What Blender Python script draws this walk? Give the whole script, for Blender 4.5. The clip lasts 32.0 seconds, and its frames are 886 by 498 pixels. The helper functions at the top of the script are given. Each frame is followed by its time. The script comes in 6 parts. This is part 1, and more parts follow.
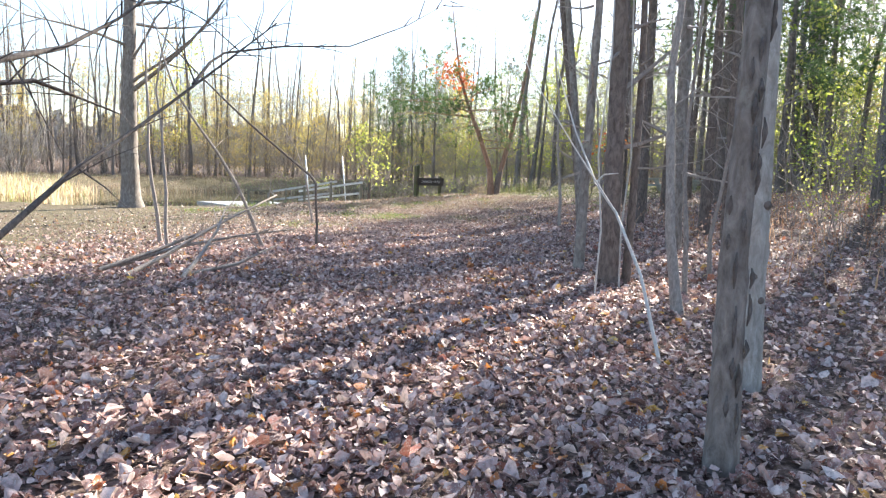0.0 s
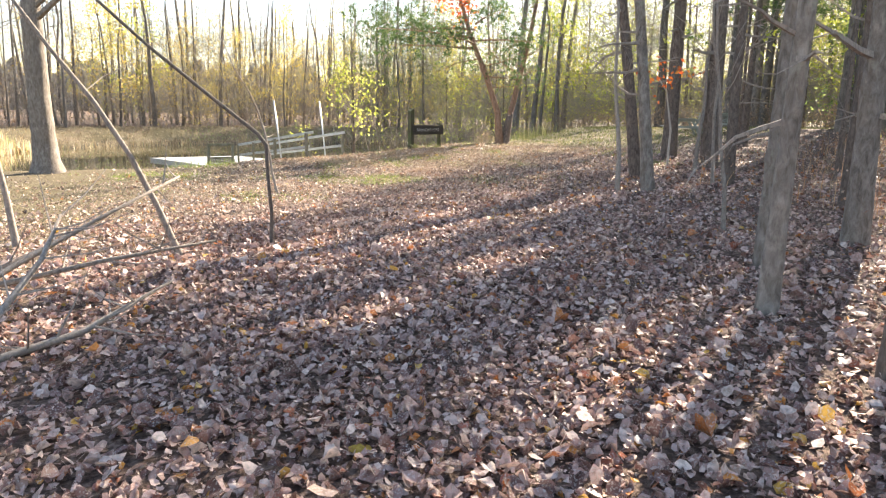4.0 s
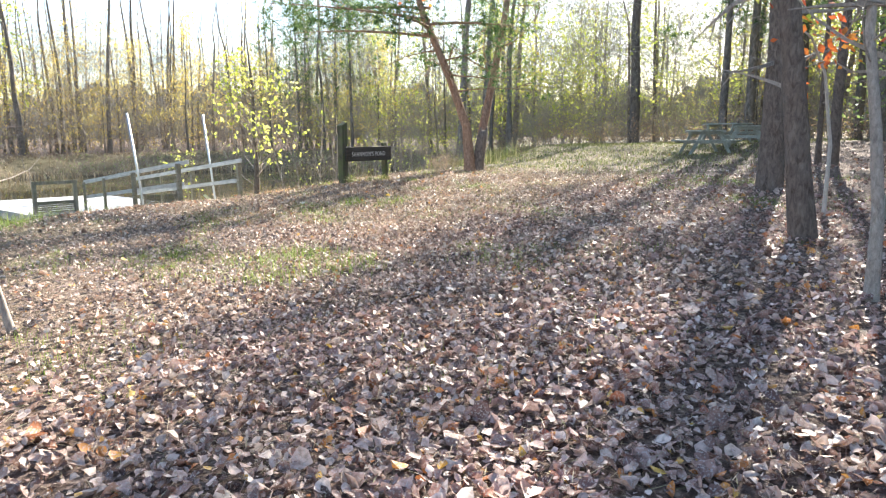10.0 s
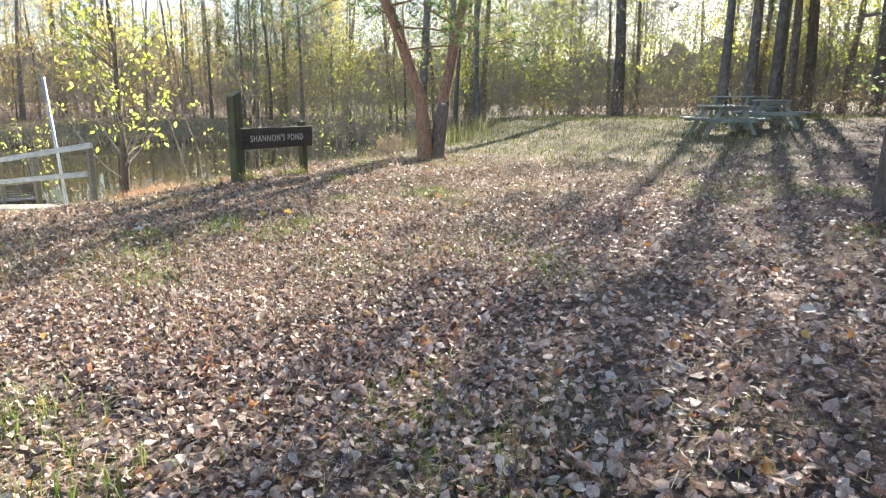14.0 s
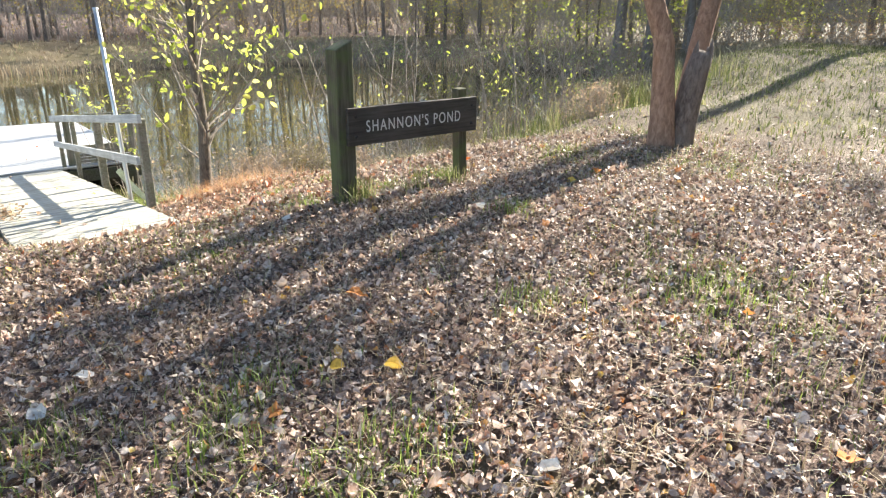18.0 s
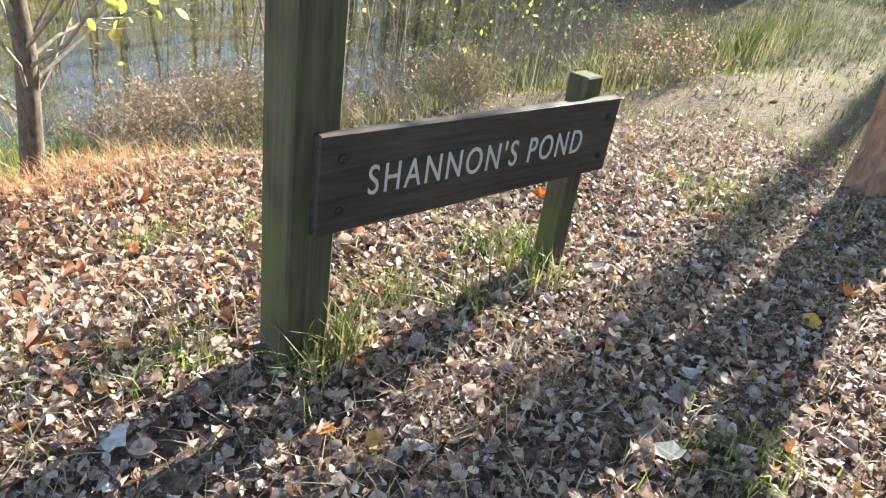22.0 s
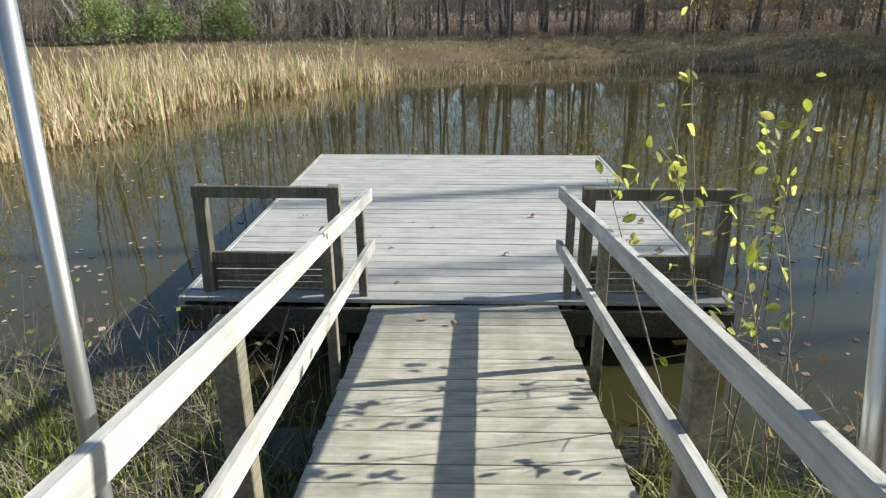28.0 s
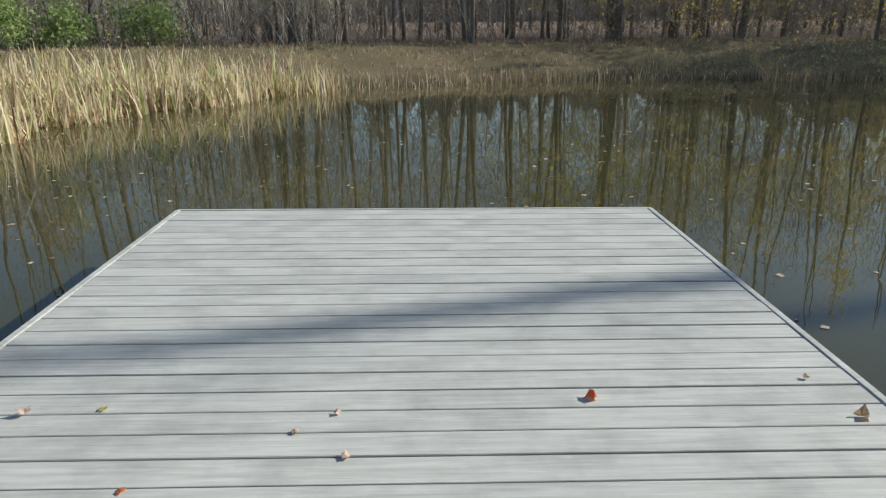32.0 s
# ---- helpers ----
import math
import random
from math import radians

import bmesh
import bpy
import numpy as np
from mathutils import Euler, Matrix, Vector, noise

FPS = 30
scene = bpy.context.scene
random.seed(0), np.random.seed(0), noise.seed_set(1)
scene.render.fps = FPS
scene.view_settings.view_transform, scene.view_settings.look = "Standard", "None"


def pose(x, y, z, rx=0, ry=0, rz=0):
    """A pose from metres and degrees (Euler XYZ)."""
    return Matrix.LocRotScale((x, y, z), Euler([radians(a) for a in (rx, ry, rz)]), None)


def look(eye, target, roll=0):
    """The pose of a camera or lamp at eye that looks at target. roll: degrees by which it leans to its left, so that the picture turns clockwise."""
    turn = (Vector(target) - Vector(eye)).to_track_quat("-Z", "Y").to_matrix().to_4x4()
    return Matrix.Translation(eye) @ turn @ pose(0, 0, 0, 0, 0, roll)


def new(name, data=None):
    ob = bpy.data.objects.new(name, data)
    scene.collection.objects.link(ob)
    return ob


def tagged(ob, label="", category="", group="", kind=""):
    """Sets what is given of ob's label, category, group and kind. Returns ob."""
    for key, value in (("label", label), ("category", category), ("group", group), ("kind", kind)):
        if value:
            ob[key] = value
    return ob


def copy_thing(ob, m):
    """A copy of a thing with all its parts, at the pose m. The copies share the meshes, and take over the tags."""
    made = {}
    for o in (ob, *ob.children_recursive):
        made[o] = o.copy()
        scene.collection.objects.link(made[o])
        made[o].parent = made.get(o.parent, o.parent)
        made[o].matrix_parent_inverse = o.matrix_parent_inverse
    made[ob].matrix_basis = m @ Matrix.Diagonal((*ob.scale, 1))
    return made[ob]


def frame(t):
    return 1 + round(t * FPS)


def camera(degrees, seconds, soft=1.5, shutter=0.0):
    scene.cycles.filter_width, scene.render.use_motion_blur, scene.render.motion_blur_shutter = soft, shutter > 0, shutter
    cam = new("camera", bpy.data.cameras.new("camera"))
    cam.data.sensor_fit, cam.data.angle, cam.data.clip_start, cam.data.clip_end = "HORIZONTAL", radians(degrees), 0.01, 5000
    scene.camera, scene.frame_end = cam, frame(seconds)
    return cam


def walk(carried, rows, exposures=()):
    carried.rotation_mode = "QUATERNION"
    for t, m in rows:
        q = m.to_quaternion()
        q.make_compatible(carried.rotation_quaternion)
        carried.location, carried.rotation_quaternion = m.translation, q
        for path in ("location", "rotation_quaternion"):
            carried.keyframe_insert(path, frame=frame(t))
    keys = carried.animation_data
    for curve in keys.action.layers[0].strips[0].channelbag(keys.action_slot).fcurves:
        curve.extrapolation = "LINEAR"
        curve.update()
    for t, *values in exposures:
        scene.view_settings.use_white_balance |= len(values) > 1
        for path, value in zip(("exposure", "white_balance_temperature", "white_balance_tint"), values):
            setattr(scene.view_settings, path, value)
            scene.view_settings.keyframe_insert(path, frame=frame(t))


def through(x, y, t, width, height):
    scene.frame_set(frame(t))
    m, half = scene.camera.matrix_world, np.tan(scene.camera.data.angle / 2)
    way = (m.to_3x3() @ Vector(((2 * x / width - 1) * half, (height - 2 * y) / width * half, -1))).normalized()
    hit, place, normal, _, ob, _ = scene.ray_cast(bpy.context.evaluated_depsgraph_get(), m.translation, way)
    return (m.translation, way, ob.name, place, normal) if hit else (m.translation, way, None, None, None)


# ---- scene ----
cam = camera(66.1, 32.0, 1.25)
PATH = [
    (0, (0.715, 0.31, 1.27), (2.074, 1.759, 1.042), 2.1),
    (0.5, (1.198, 0.816, 1.289), (2.598, 2.223, 1.043), 1.9),
    (1, (1.665, 1.303, 1.303), (3.051, 2.717, 1.022), 1.9),
    (1.5, (2.023, 1.77, 1.32), (3.434, 3.157, 1.028), 2.0),
    (2, (2.414, 2.258, 1.322), (3.821, 3.648, 1.022), 1.8),
    (2.5, (2.699, 2.79, 1.312), (4.066, 4.217, 1.006), 2.1),
    (4.5, (4.085, 4.79, 1.361), (5.47, 6.175, 0.956), 0.4),
    (5, (4.507, 5.326, 1.372), (5.953, 6.666, 1.031), 0.5),
    (5.5, (5.002, 5.901, 1.325), (6.493, 7.193, 0.995), 0.6),
    (6, (5.374, 6.491, 1.293), (6.895, 7.755, 0.995), 1.0),
    (6.5, (5.86, 7.01, 1.274), (7.428, 8.215, 0.974), 0.1),
    (7, (6.249, 7.581, 1.25), (7.846, 8.752, 0.976), 1.3),
    (7.5, (6.714, 8.064, 1.258), (8.32, 9.213, 0.939), 0.6),
    (8, (7.128, 8.595, 1.247), (8.658, 9.848, 0.95), 0.2),
    (8.5, (7.577, 9.087, 1.24), (9.104, 10.337, 0.914), -0.1),
    (9, (8.082, 9.623, 1.2), (9.575, 10.907, 0.849), 0.4),
    (9.5, (8.533, 10.061, 1.214), (10.005, 11.375, 0.883), -0.4),
    (10, (9.021, 10.468, 1.213), (10.537, 11.729, 0.882), -0.3),
    (10.5, (9.462, 10.85, 1.24), (11.024, 12.058, 0.918), 0.4),
    (11, (9.943, 11.211, 1.247), (11.582, 12.31, 0.923), 0.0),
    (11.5, (10.37, 11.537, 1.305), (12.021, 12.609, 0.951), 0.6),
    (12, (10.738, 11.879, 1.387), (12.393, 12.948, 1.044), 0.6),
    (12.5, (11.244, 12.211, 1.379), (12.883, 13.293, 1.004), 0.5),
    (13, (11.748, 12.522, 1.341), (13.336, 13.675, 0.955), -0.3),
    (13.5, (12.29, 12.836, 1.336), (13.874, 13.984, 0.919), -0.0),
    (15.5, (14.624, 14.516, 1.628), (16.062, 15.825, 1.16), 1.2),
    (16, (15.005, 14.968, 1.633), (16.399, 16.302, 1.107), 0.6),
    (16.5, (15.433, 15.447, 1.673), (16.753, 16.835, 1.095), 0.8),
    (17, (15.746, 15.919, 1.688), (17.033, 17.309, 1.048), 0.9),
    (17.5, (16.113, 16.391, 1.711), (17.333, 17.831, 1.048), 0.6),
    (18, (16.415, 16.877, 1.733), (17.597, 18.349, 1.073), 0.5),
    (18.5, (16.759, 17.372, 1.7), (17.905, 18.872, 1.04), 1.3),
    (19, (17.089, 17.949, 1.654), (18.136, 19.516, 0.984), 1.5),
    (19.5, (17.402, 18.469, 1.652), (18.435, 20.02, 0.928), 1.1),
    (20, (17.648, 19.011, 1.635), (18.667, 20.563, 0.891), 1.5),
    (20.5, (17.844, 19.487, 1.614), (18.894, 21.001, 0.837), 2.4),
    (21, (18.11, 19.83, 1.588), (19.201, 21.285, 0.755), 3.2),
    (21.5, (18.289, 20.115, 1.593), (19.429, 21.488, 0.69), 6.2),
    (22, (18.404, 20.314, 1.6), (19.647, 21.585, 0.682), 8.9),
    (22.5, (18.511, 20.358, 1.616), (19.757, 21.598, 0.661), 9.5),
    (23, (18.569, 20.359, 1.613), (19.782, 21.616, 0.64), 8.8),
    (23.5, (18.552, 20.489, 1.612), (19.667, 21.839, 0.645), 8.2),
    (24, (18.402, 20.847, 1.567), (19.207, 22.376, 0.56), 9.3),
    (24.5, (18.257, 21.274, 1.572), (18.775, 22.906, 0.537), 8.6),
    (25, (18.155, 21.752, 1.564), (18.334, 23.442, 0.51), 6.6),
    (25.5, (18.008, 22.185, 1.551), (17.972, 23.904, 0.529), 3.1),
    (26, (17.902, 22.623, 1.491), (17.818, 24.36, 0.502), 0.9),
    (26.5, (17.795, 23.065, 1.429), (17.624, 24.856, 0.556), 0.9),
    (28.5, (17.699, 25.332, 1.23), (17.667, 27.241, 0.637), -1.3),
    (29, (17.687, 25.833, 1.161), (17.676, 27.766, 0.647), -1.6),
    (29.5, (17.681, 26.339, 1.126), (17.745, 28.274, 0.623), -0.6),
    (30, (17.676, 26.889, 1.085), (17.634, 28.827, 0.592), -1.5),
    (30.5, (17.653, 27.439, 1.009), (17.573, 29.369, 0.489), -1.5),
    (31, (17.655, 27.983, 0.911), (17.541, 29.897, 0.343), -1.8),
    (31.5, (17.65, 28.522, 0.852), (17.555, 30.423, 0.238), -1.2),
    (32, (17.71, 29.072, 0.777), (17.754, 30.97, 0.148), -0.5),
]
walk(cam, [(t, look(eye, target, roll)) for t, eye, target, roll in PATH],
     exposures=[(0.0, 2.14, 6350, 11), (1.0, 2.08, 6500, 12), (2.0, 2.13, 6900, 14), (5.0, 2.30, 7450, 12), (7.0, 2.33, 7300, 12), (9.0, 2.26, 6500, 9), (11.0, 2.34, 6450, 9), (12.0, 2.34, 6400, 9), (13.0, 2.22, 6450, 9), (16.0, 2.08, 6600, 10), (17.0, 2.16, 6600, 10), (19.0, 2.12, 6500, 9),
                (21.5, 2.24, 6500, 8), (23.3, 2.28, 6450, 7), (24.0, 1.63, 7000, 12), (25.0, 1.33, 7200, 13), (26.0, 0.98, 7300, 9), (28.5, 0.83, 6350, 6), (30.0, 0.83, 6330, 5), (32.0, 0.53, 6300, 4)])

# ---- world and sun ----
SUN_ELEVATION, SUN_HEADING = radians(30), math.atan2(0.21, 0.978)
world = bpy.data.worlds.new("sky")
scene.world = world
world.use_nodes = True
wn = world.node_tree.nodes
sky = wn.new("ShaderNodeTexSky")
sky.sky_type, sky.sun_disc = "NISHITA", False
sky.sun_elevation, sky.sun_rotation = SUN_ELEVATION, math.pi / 2 - SUN_HEADING
sky.air_density, sky.dust_density, sky.ozone_density = 1.0, 0.7, 1.2
wn["Background"].inputs[1].default_value = 0.087
world.node_tree.links.new(sky.outputs[0], wn["Background"].inputs[0])
sun_data = bpy.data.lights.new("sun", "SUN")
sun_data.energy, sun_data.angle, sun_data.color = 5.0, radians(0.6), (1.0, 0.93, 0.82)
sun = new("sun", sun_data)
to_sun = Vector((math.cos(SUN_ELEVATION) * math.cos(SUN_HEADING), math.cos(SUN_ELEVATION) * math.sin(SUN_HEADING), math.sin(SUN_ELEVATION)))
sun.matrix_world = look(to_sun * 60, (0, 0, 0))

# ---- materials ----
class Nodes:
    """Short forms for building one node material."""

    def __init__(self, name):
        self.mat = bpy.data.materials.new(name)
        self.mat.use_nodes = True
        self.tree = self.mat.node_tree
        self.bsdf = self.tree.nodes["Principled BSDF"]

    def add(self, kind, links=None, **values):
        n = self.tree.nodes.new("ShaderNode" + kind)
        for k, v in values.items():
            if k.startswith("i_"):
                n.inputs[k[2:].replace("_", " ")].default_value = v
            else:
                setattr(n, k, v)
        for k, s in (links or {}).items():
            self.tree.links.new(s, n.inputs[k])
        return n

    def where(self, scale=(1, 1, 1), source="Object"):
        c = self.add("TexCoord")
        return self.add("Mapping", {"Vector": c.outputs[source]}, i_Scale=scale).outputs[0]

    def spot(self):
        return self.add("NewGeometry").outputs["Position"]

    def noise(self, vec, scale, detail=4.0, rough=0.55, dist=0.0):
        return self.add("TexNoise", {"Vector": vec}, i_Scale=scale, i_Detail=detail, i_Roughness=rough, i_Distortion=dist).outputs["Fac"]

    def ramp(self, fac, stops):
        r = self.add("ValToRGB", {"Fac": fac})
        e = r.color_ramp.elements
        while len(e) < len(stops):
            e.new(0.5)
        for el, (p, c) in zip(e, stops):
            el.position, el.color = p, (*c, 1)
        return r.outputs["Color"]

    def level(self, fac, lo, hi, a=0.0, b=1.0):
        return self.add("MapRange", {"Value": fac}, i_From_Min=lo, i_From_Max=hi, i_To_Min=a, i_To_Max=b).outputs[0]

    def mix(self, fac, a, b, mode="MIX"):
        m = self.add("Mix", data_type="RGBA", blend_type=mode)
        for sock, v in ((m.inputs[0], fac), (m.inputs[6], a), (m.inputs[7], b)):
            if isinstance(v, (int, float)):
                sock.default_value = v
            elif isinstance(v, tuple):
                sock.default_value = (*v, 1)
            else:
                self.tree.links.new(v, sock)
        return m.outputs[2]

    def mul(self, a, b):
        m = self.add("Math", operation="MULTIPLY")
        for sock, v in zip(m.inputs, (a, b)):
            if isinstance(v, (int, float)):
                sock.default_value = v
            else:
                self.tree.links.new(v, sock)
        return m.outputs[0]

    def bump(self, height, strength, distance):
        b = self.add("Bump", {"Height": height}, i_Strength=strength, i_Distance=distance)
        self.tree.links.new(b.outputs[0], self.bsdf.inputs["Normal"])

    def done(self, color, rough=0.8, spec=0.3, metal=0.0, through=0.0):
        for key, v in (("Base Color", color), ("Roughness", rough), ("Specular IOR Level", spec), ("Metallic", metal)):
            sock = self.bsdf.inputs[key]
            if isinstance(v, tuple):
                sock.default_value = (*v, 1)
            elif isinstance(v, (int, float)):
                sock.default_value = v
            else:
                self.tree.links.new(v, sock)
        if through:
            t = self.add("BsdfTranslucent")
            if isinstance(color, tuple):
                t.inputs[0].default_value = (*color, 1)
            else:
                self.tree.links.new(color, t.inputs[0])
            m = self.add("MixShader", {1: self.bsdf.outputs[0], 2: t.outputs[0]}, i_Fac=through)
            self.tree.links.new(m.outputs[0], self.tree.nodes["Material Output"].inputs["Surface"])
        return self.mat


def leaf_material(name, stops, through=0.35, rough=0.55, spec=0.35):
    n = Nodes(name)
    g = n.add("NewGeometry")
    c = n.ramp(g.outputs["Random Per Island"], stops)
    v = n.noise(n.spot(), 60.0, 3.0)
    c = n.mix(n.level(v, 0.35, 0.7, 0.0, 0.35), c, (0.05, 0.03, 0.02), "MULTIPLY")
    return n.done(c, rough, spec, 0.0, through)


def bark_material(name, dark, light, streak, scale=1.0, lichen=0.0, shade=0.4):
    n = Nodes(name)
    vec = n.where((7 * scale, 7 * scale, 2.8 * scale))
    a = n.noise(vec, 3.0, 8.0, 0.7, 0.5)
    b = n.noise(n.where((1, 1, 1)), 2.2, 3.0)
    c = n.ramp(a, [(0.32, dark), (0.52, tuple((p + q) / 2 for p, q in zip(dark, light))), (0.7, light)])
    c = n.mix(n.level(b, 0.4, 0.75, 0, 0.6), c, streak)
    if lichen:
        l = n.noise(n.where((1, 1, 0.7)), 7.0, 6.0, 0.7)
        c = n.mix(n.level(l, 0.56, 0.68, 0, lichen), c, (0.37, 0.36, 0.30))
    r = n.add("ObjectInfo").outputs["Random"]
    c = n.mix(n.level(r, 0, 1, 0.0, shade), c, (0.45, 0.42, 0.40), "MULTIPLY")
    n.bump(a, 0.8, 0.012 / scale)
    return n.done(c, 0.9, 0.15)


def wood_material(name, dark, light, along, green=0.0, spec=0.25, rough=0.75, tint=0.5):
    n = Nodes(name)
    sc = [22.0, 22.0, 22.0]
    sc[along] = 1.2
    shift = n.add("VectorMath", {0: n.add("TexCoord").outputs["Object"], 1: n.add("CombineXYZ", {k: n.level(n.add("ObjectInfo").outputs["Random"], 0, 1, 0, 37.0) for k in ("X", "Y", "Z")}).outputs[0]}, operation="ADD").outputs[0]
    grain = n.noise(n.add("Mapping", {"Vector": shift}, i_Scale=tuple(sc)).outputs[0], 2.0, 6.0, 0.6, 0.4)
    blot = n.noise(shift, 3.5, 5.0, 0.6)
    c = n.ramp(grain, [(0.3, dark), (0.7, light)])
    c = n.mix(n.level(blot, 0.45, 0.75, 0, 0.5), c, tuple(0.55 * v for v in dark))
    if green:
        g = n.noise(n.where((1, 1, 1)), 5.0, 6.0, 0.65)
        c = n.mix(n.level(g, 0.42, 0.62, 0, green), c, (0.10, 0.13, 0.045))
    r = n.add("ObjectInfo").outputs["Random"]
    c = n.mix(n.level(r, 0, 1, 0, tint), c, (0.62, 0.60, 0.58), "MULTIPLY")
    n.bump(grain, 0.5, 0.004)
    return n.done(c, rough, spec)


def ground_material():
    n = Nodes("leaf_litter_soil")
    p = n.spot()
    fine = n.noise(p, 22.0, 6.0, 0.7)
    mid = n.noise(p, 5.0, 4.0, 0.6)
    big = n.noise(p, 0.35, 3.0)
    litter = n.ramp(fine, [(0.3, (0.028, 0.019, 0.015)), (0.46, (0.10, 0.068, 0.054)), (0.60, (0.27, 0.195, 0.157)), (0.75, (0.50, 0.40, 0.335))])
    litter = n.mix(n.level(mid, 0.45, 0.7, 0, 0.5), litter, (0.10, 0.06, 0.045))
    grass = n.ramp(n.noise(p, 30.0, 5.0, 0.7), [(0.3, (0.05, 0.042, 0.023)), (0.55, (0.14, 0.12, 0.062)), (0.75, (0.31, 0.26, 0.155))])
    sep = n.add("SeparateXYZ", {"Vector": p})
    # open lawn round the pond and by the tables, woods floor elsewhere
    lawn_x = n.level(sep.outputs["X"], 21.0, 27.0)
    lawn_y = n.level(sep.outputs["Y"], 15.0, 19.0)
    lawn = n.mul(lawn_x, lawn_y)
    far = n.level(sep.outputs["Y"], 26.0, 50.0)
    both = n.add("Math", operation="MAXIMUM")
    n.tree.links.new(lawn, both.inputs[0])
    n.tree.links.new(far, both.inputs[1])
    edge = n.level(sep.outputs["Y"], 60.0, 66.0, 1.0, 0.0)
    amount = n.mul(n.mul(both.outputs[0], edge), n.level(big, 0.3, 0.6, 0.35, 0.9))
    patch = n.level(n.noise(p, 0.9, 4.0, 0.6), 0.54, 0.68, 0.0, 0.75)
    near = n.mul(n.level(sep.outputs["Y"], 12.0, 17.0), patch)
    # rough grass on the open field away from the path
    field = n.level(n.add("Math", {0: sep.outputs["Y"], 1: sep.outputs["X"]}, operation="SUBTRACT").outputs[0], 4.5, 10.0, 0.0, 0.85)
    open_field = n.add("Math", {0: amount, 1: n.mul(field, n.mul(edge, n.level(big, 0.25, 0.55, 0.5, 1.0)))}, operation="MAXIMUM")
    top = n.add("Math", operation="MAXIMUM")
    n.tree.links.new(open_field.outputs[0], top.inputs[0])
    n.tree.links.new(near, top.inputs[1])
    c = n.mix(top.outputs[0], litter, grass)
    # wet mud at the water line
    mud = n.level(sep.outputs["Z"], -1.2, -0.95, 1.0, 0.0)
    c = n.mix(n.mul(mud, 0.8), c, (0.035, 0.028, 0.018))
    n.bump(fine, 0.8, 0.05)
    return n.done(c, 0.9, 0.2)


def water_material():
    n = Nodes("pond_water")
    p = n.spot()
    w = n.add("TexNoise", {"Vector": n.add("Mapping", {"Vector": p}, i_Scale=(1.0, 1.0, 1.0)).outputs[0]}, i_Scale=2.6, i_Detail=3.0)
    murk = n.ramp(n.noise(p, 0.25, 3.0), [(0.3, (0.030, 0.030, 0.013)), (0.7, (0.054, 0.049, 0.021))])
    n.bump(w.outputs["Fac"], 0.05, 0.02)
    n.bsdf.inputs["IOR"].default_value = 1.33
    return n.done(murk, 0.02, 0.5)


def litter_material(name, wooded, open_ground):
    """Fallen leaves: mauve-brown under the trees, more straw-coloured towards the pond."""
    n = Nodes(name)
    g = n.add("NewGeometry")
    p = g.outputs["Position"]
    a, b = n.ramp(g.outputs["Random Per Island"], wooded), n.ramp(g.outputs["Random Per Island"], open_ground)
    y = n.add("SeparateXYZ", {"Vector": p}).outputs["Y"]
    shift = n.add("Math", {0: y, 1: n.level(n.noise(p, 0.6, 3.0), 0.3, 0.7, -3.0, 3.0)}, operation="ADD").outputs[0]
    c = n.mix(n.level(shift, 11.0, 18.0), a, b)
    c = n.mix(n.level(n.noise(p, 45.0, 4.0, 0.65), 0.44, 0.64, 0.0, 0.72), c, (0.26, 0.20, 0.17), "MULTIPLY")
    c = n.mix(n.level(n.noise(p, 90.0, 2.0), 0.52, 0.66, 0.0, 0.5), c, (0.80, 0.72, 0.65))
    return n.done(c, 0.55, 0.4, 0.0, 0.2)


def far_woods_material():
    """Leafless woods seen from far off: upright streaks of grey-brown with thin patches of leaf."""
    n = Nodes("distant_woods")
    p = n.spot()
    upright = n.noise(n.add("Mapping", {"Vector": p}, i_Scale=(1.0, 1.0, 0.12)).outputs[0], 1.4, 6.0, 0.7)
    fine = n.noise(p, 2.2, 5.0, 0.75)
    c = n.ramp(upright, [(0.40, (0.08, 0.072, 0.064)), (0.5, (0.27, 0.247, 0.22)), (0.60, (0.58, 0.545, 0.495))])
    c = n.mix(n.level(fine, 0.54, 0.66, 0.0, 0.5), c, (0.42, 0.39, 0.31))
    c = n.mix(n.level(n.noise(p, 0.12, 3.0), 0.52, 0.64, 0.0, 0.4), c, (0.27, 0.265, 0.19))
    n.bump(fine, 1.0, 0.6)
    return n.done(c, 0.95, 0.1)


FALLEN = [(0.0, (0.10, 0.048, 0.042)), (0.2, (0.26, 0.142, 0.122)), (0.42, (0.46, 0.285, 0.245)), (0.64, (0.64, 0.45, 0.395)), (0.84, (0.86, 0.70, 0.62)),
          (0.90, (0.48, 0.33, 0.27)), (0.945, (0.40, 0.13, 0.08)), (0.975, (0.66, 0.25, 0.06)), (1.0, (0.66, 0.42, 0.08))]
OPEN = [(0.0, (0.065, 0.048, 0.042)), (0.2, (0.19, 0.122, 0.09)), (0.42, (0.40, 0.265, 0.195)), (0.68, (0.53, 0.385, 0.29)), (0.90, (0.77, 0.68, 0.58)),
        (0.93, (0.44, 0.33, 0.26)), (0.965, (0.40, 0.17, 0.09)), (0.985, (0.62, 0.27, 0.08)), (1.0, (0.66, 0.46, 0.10))]
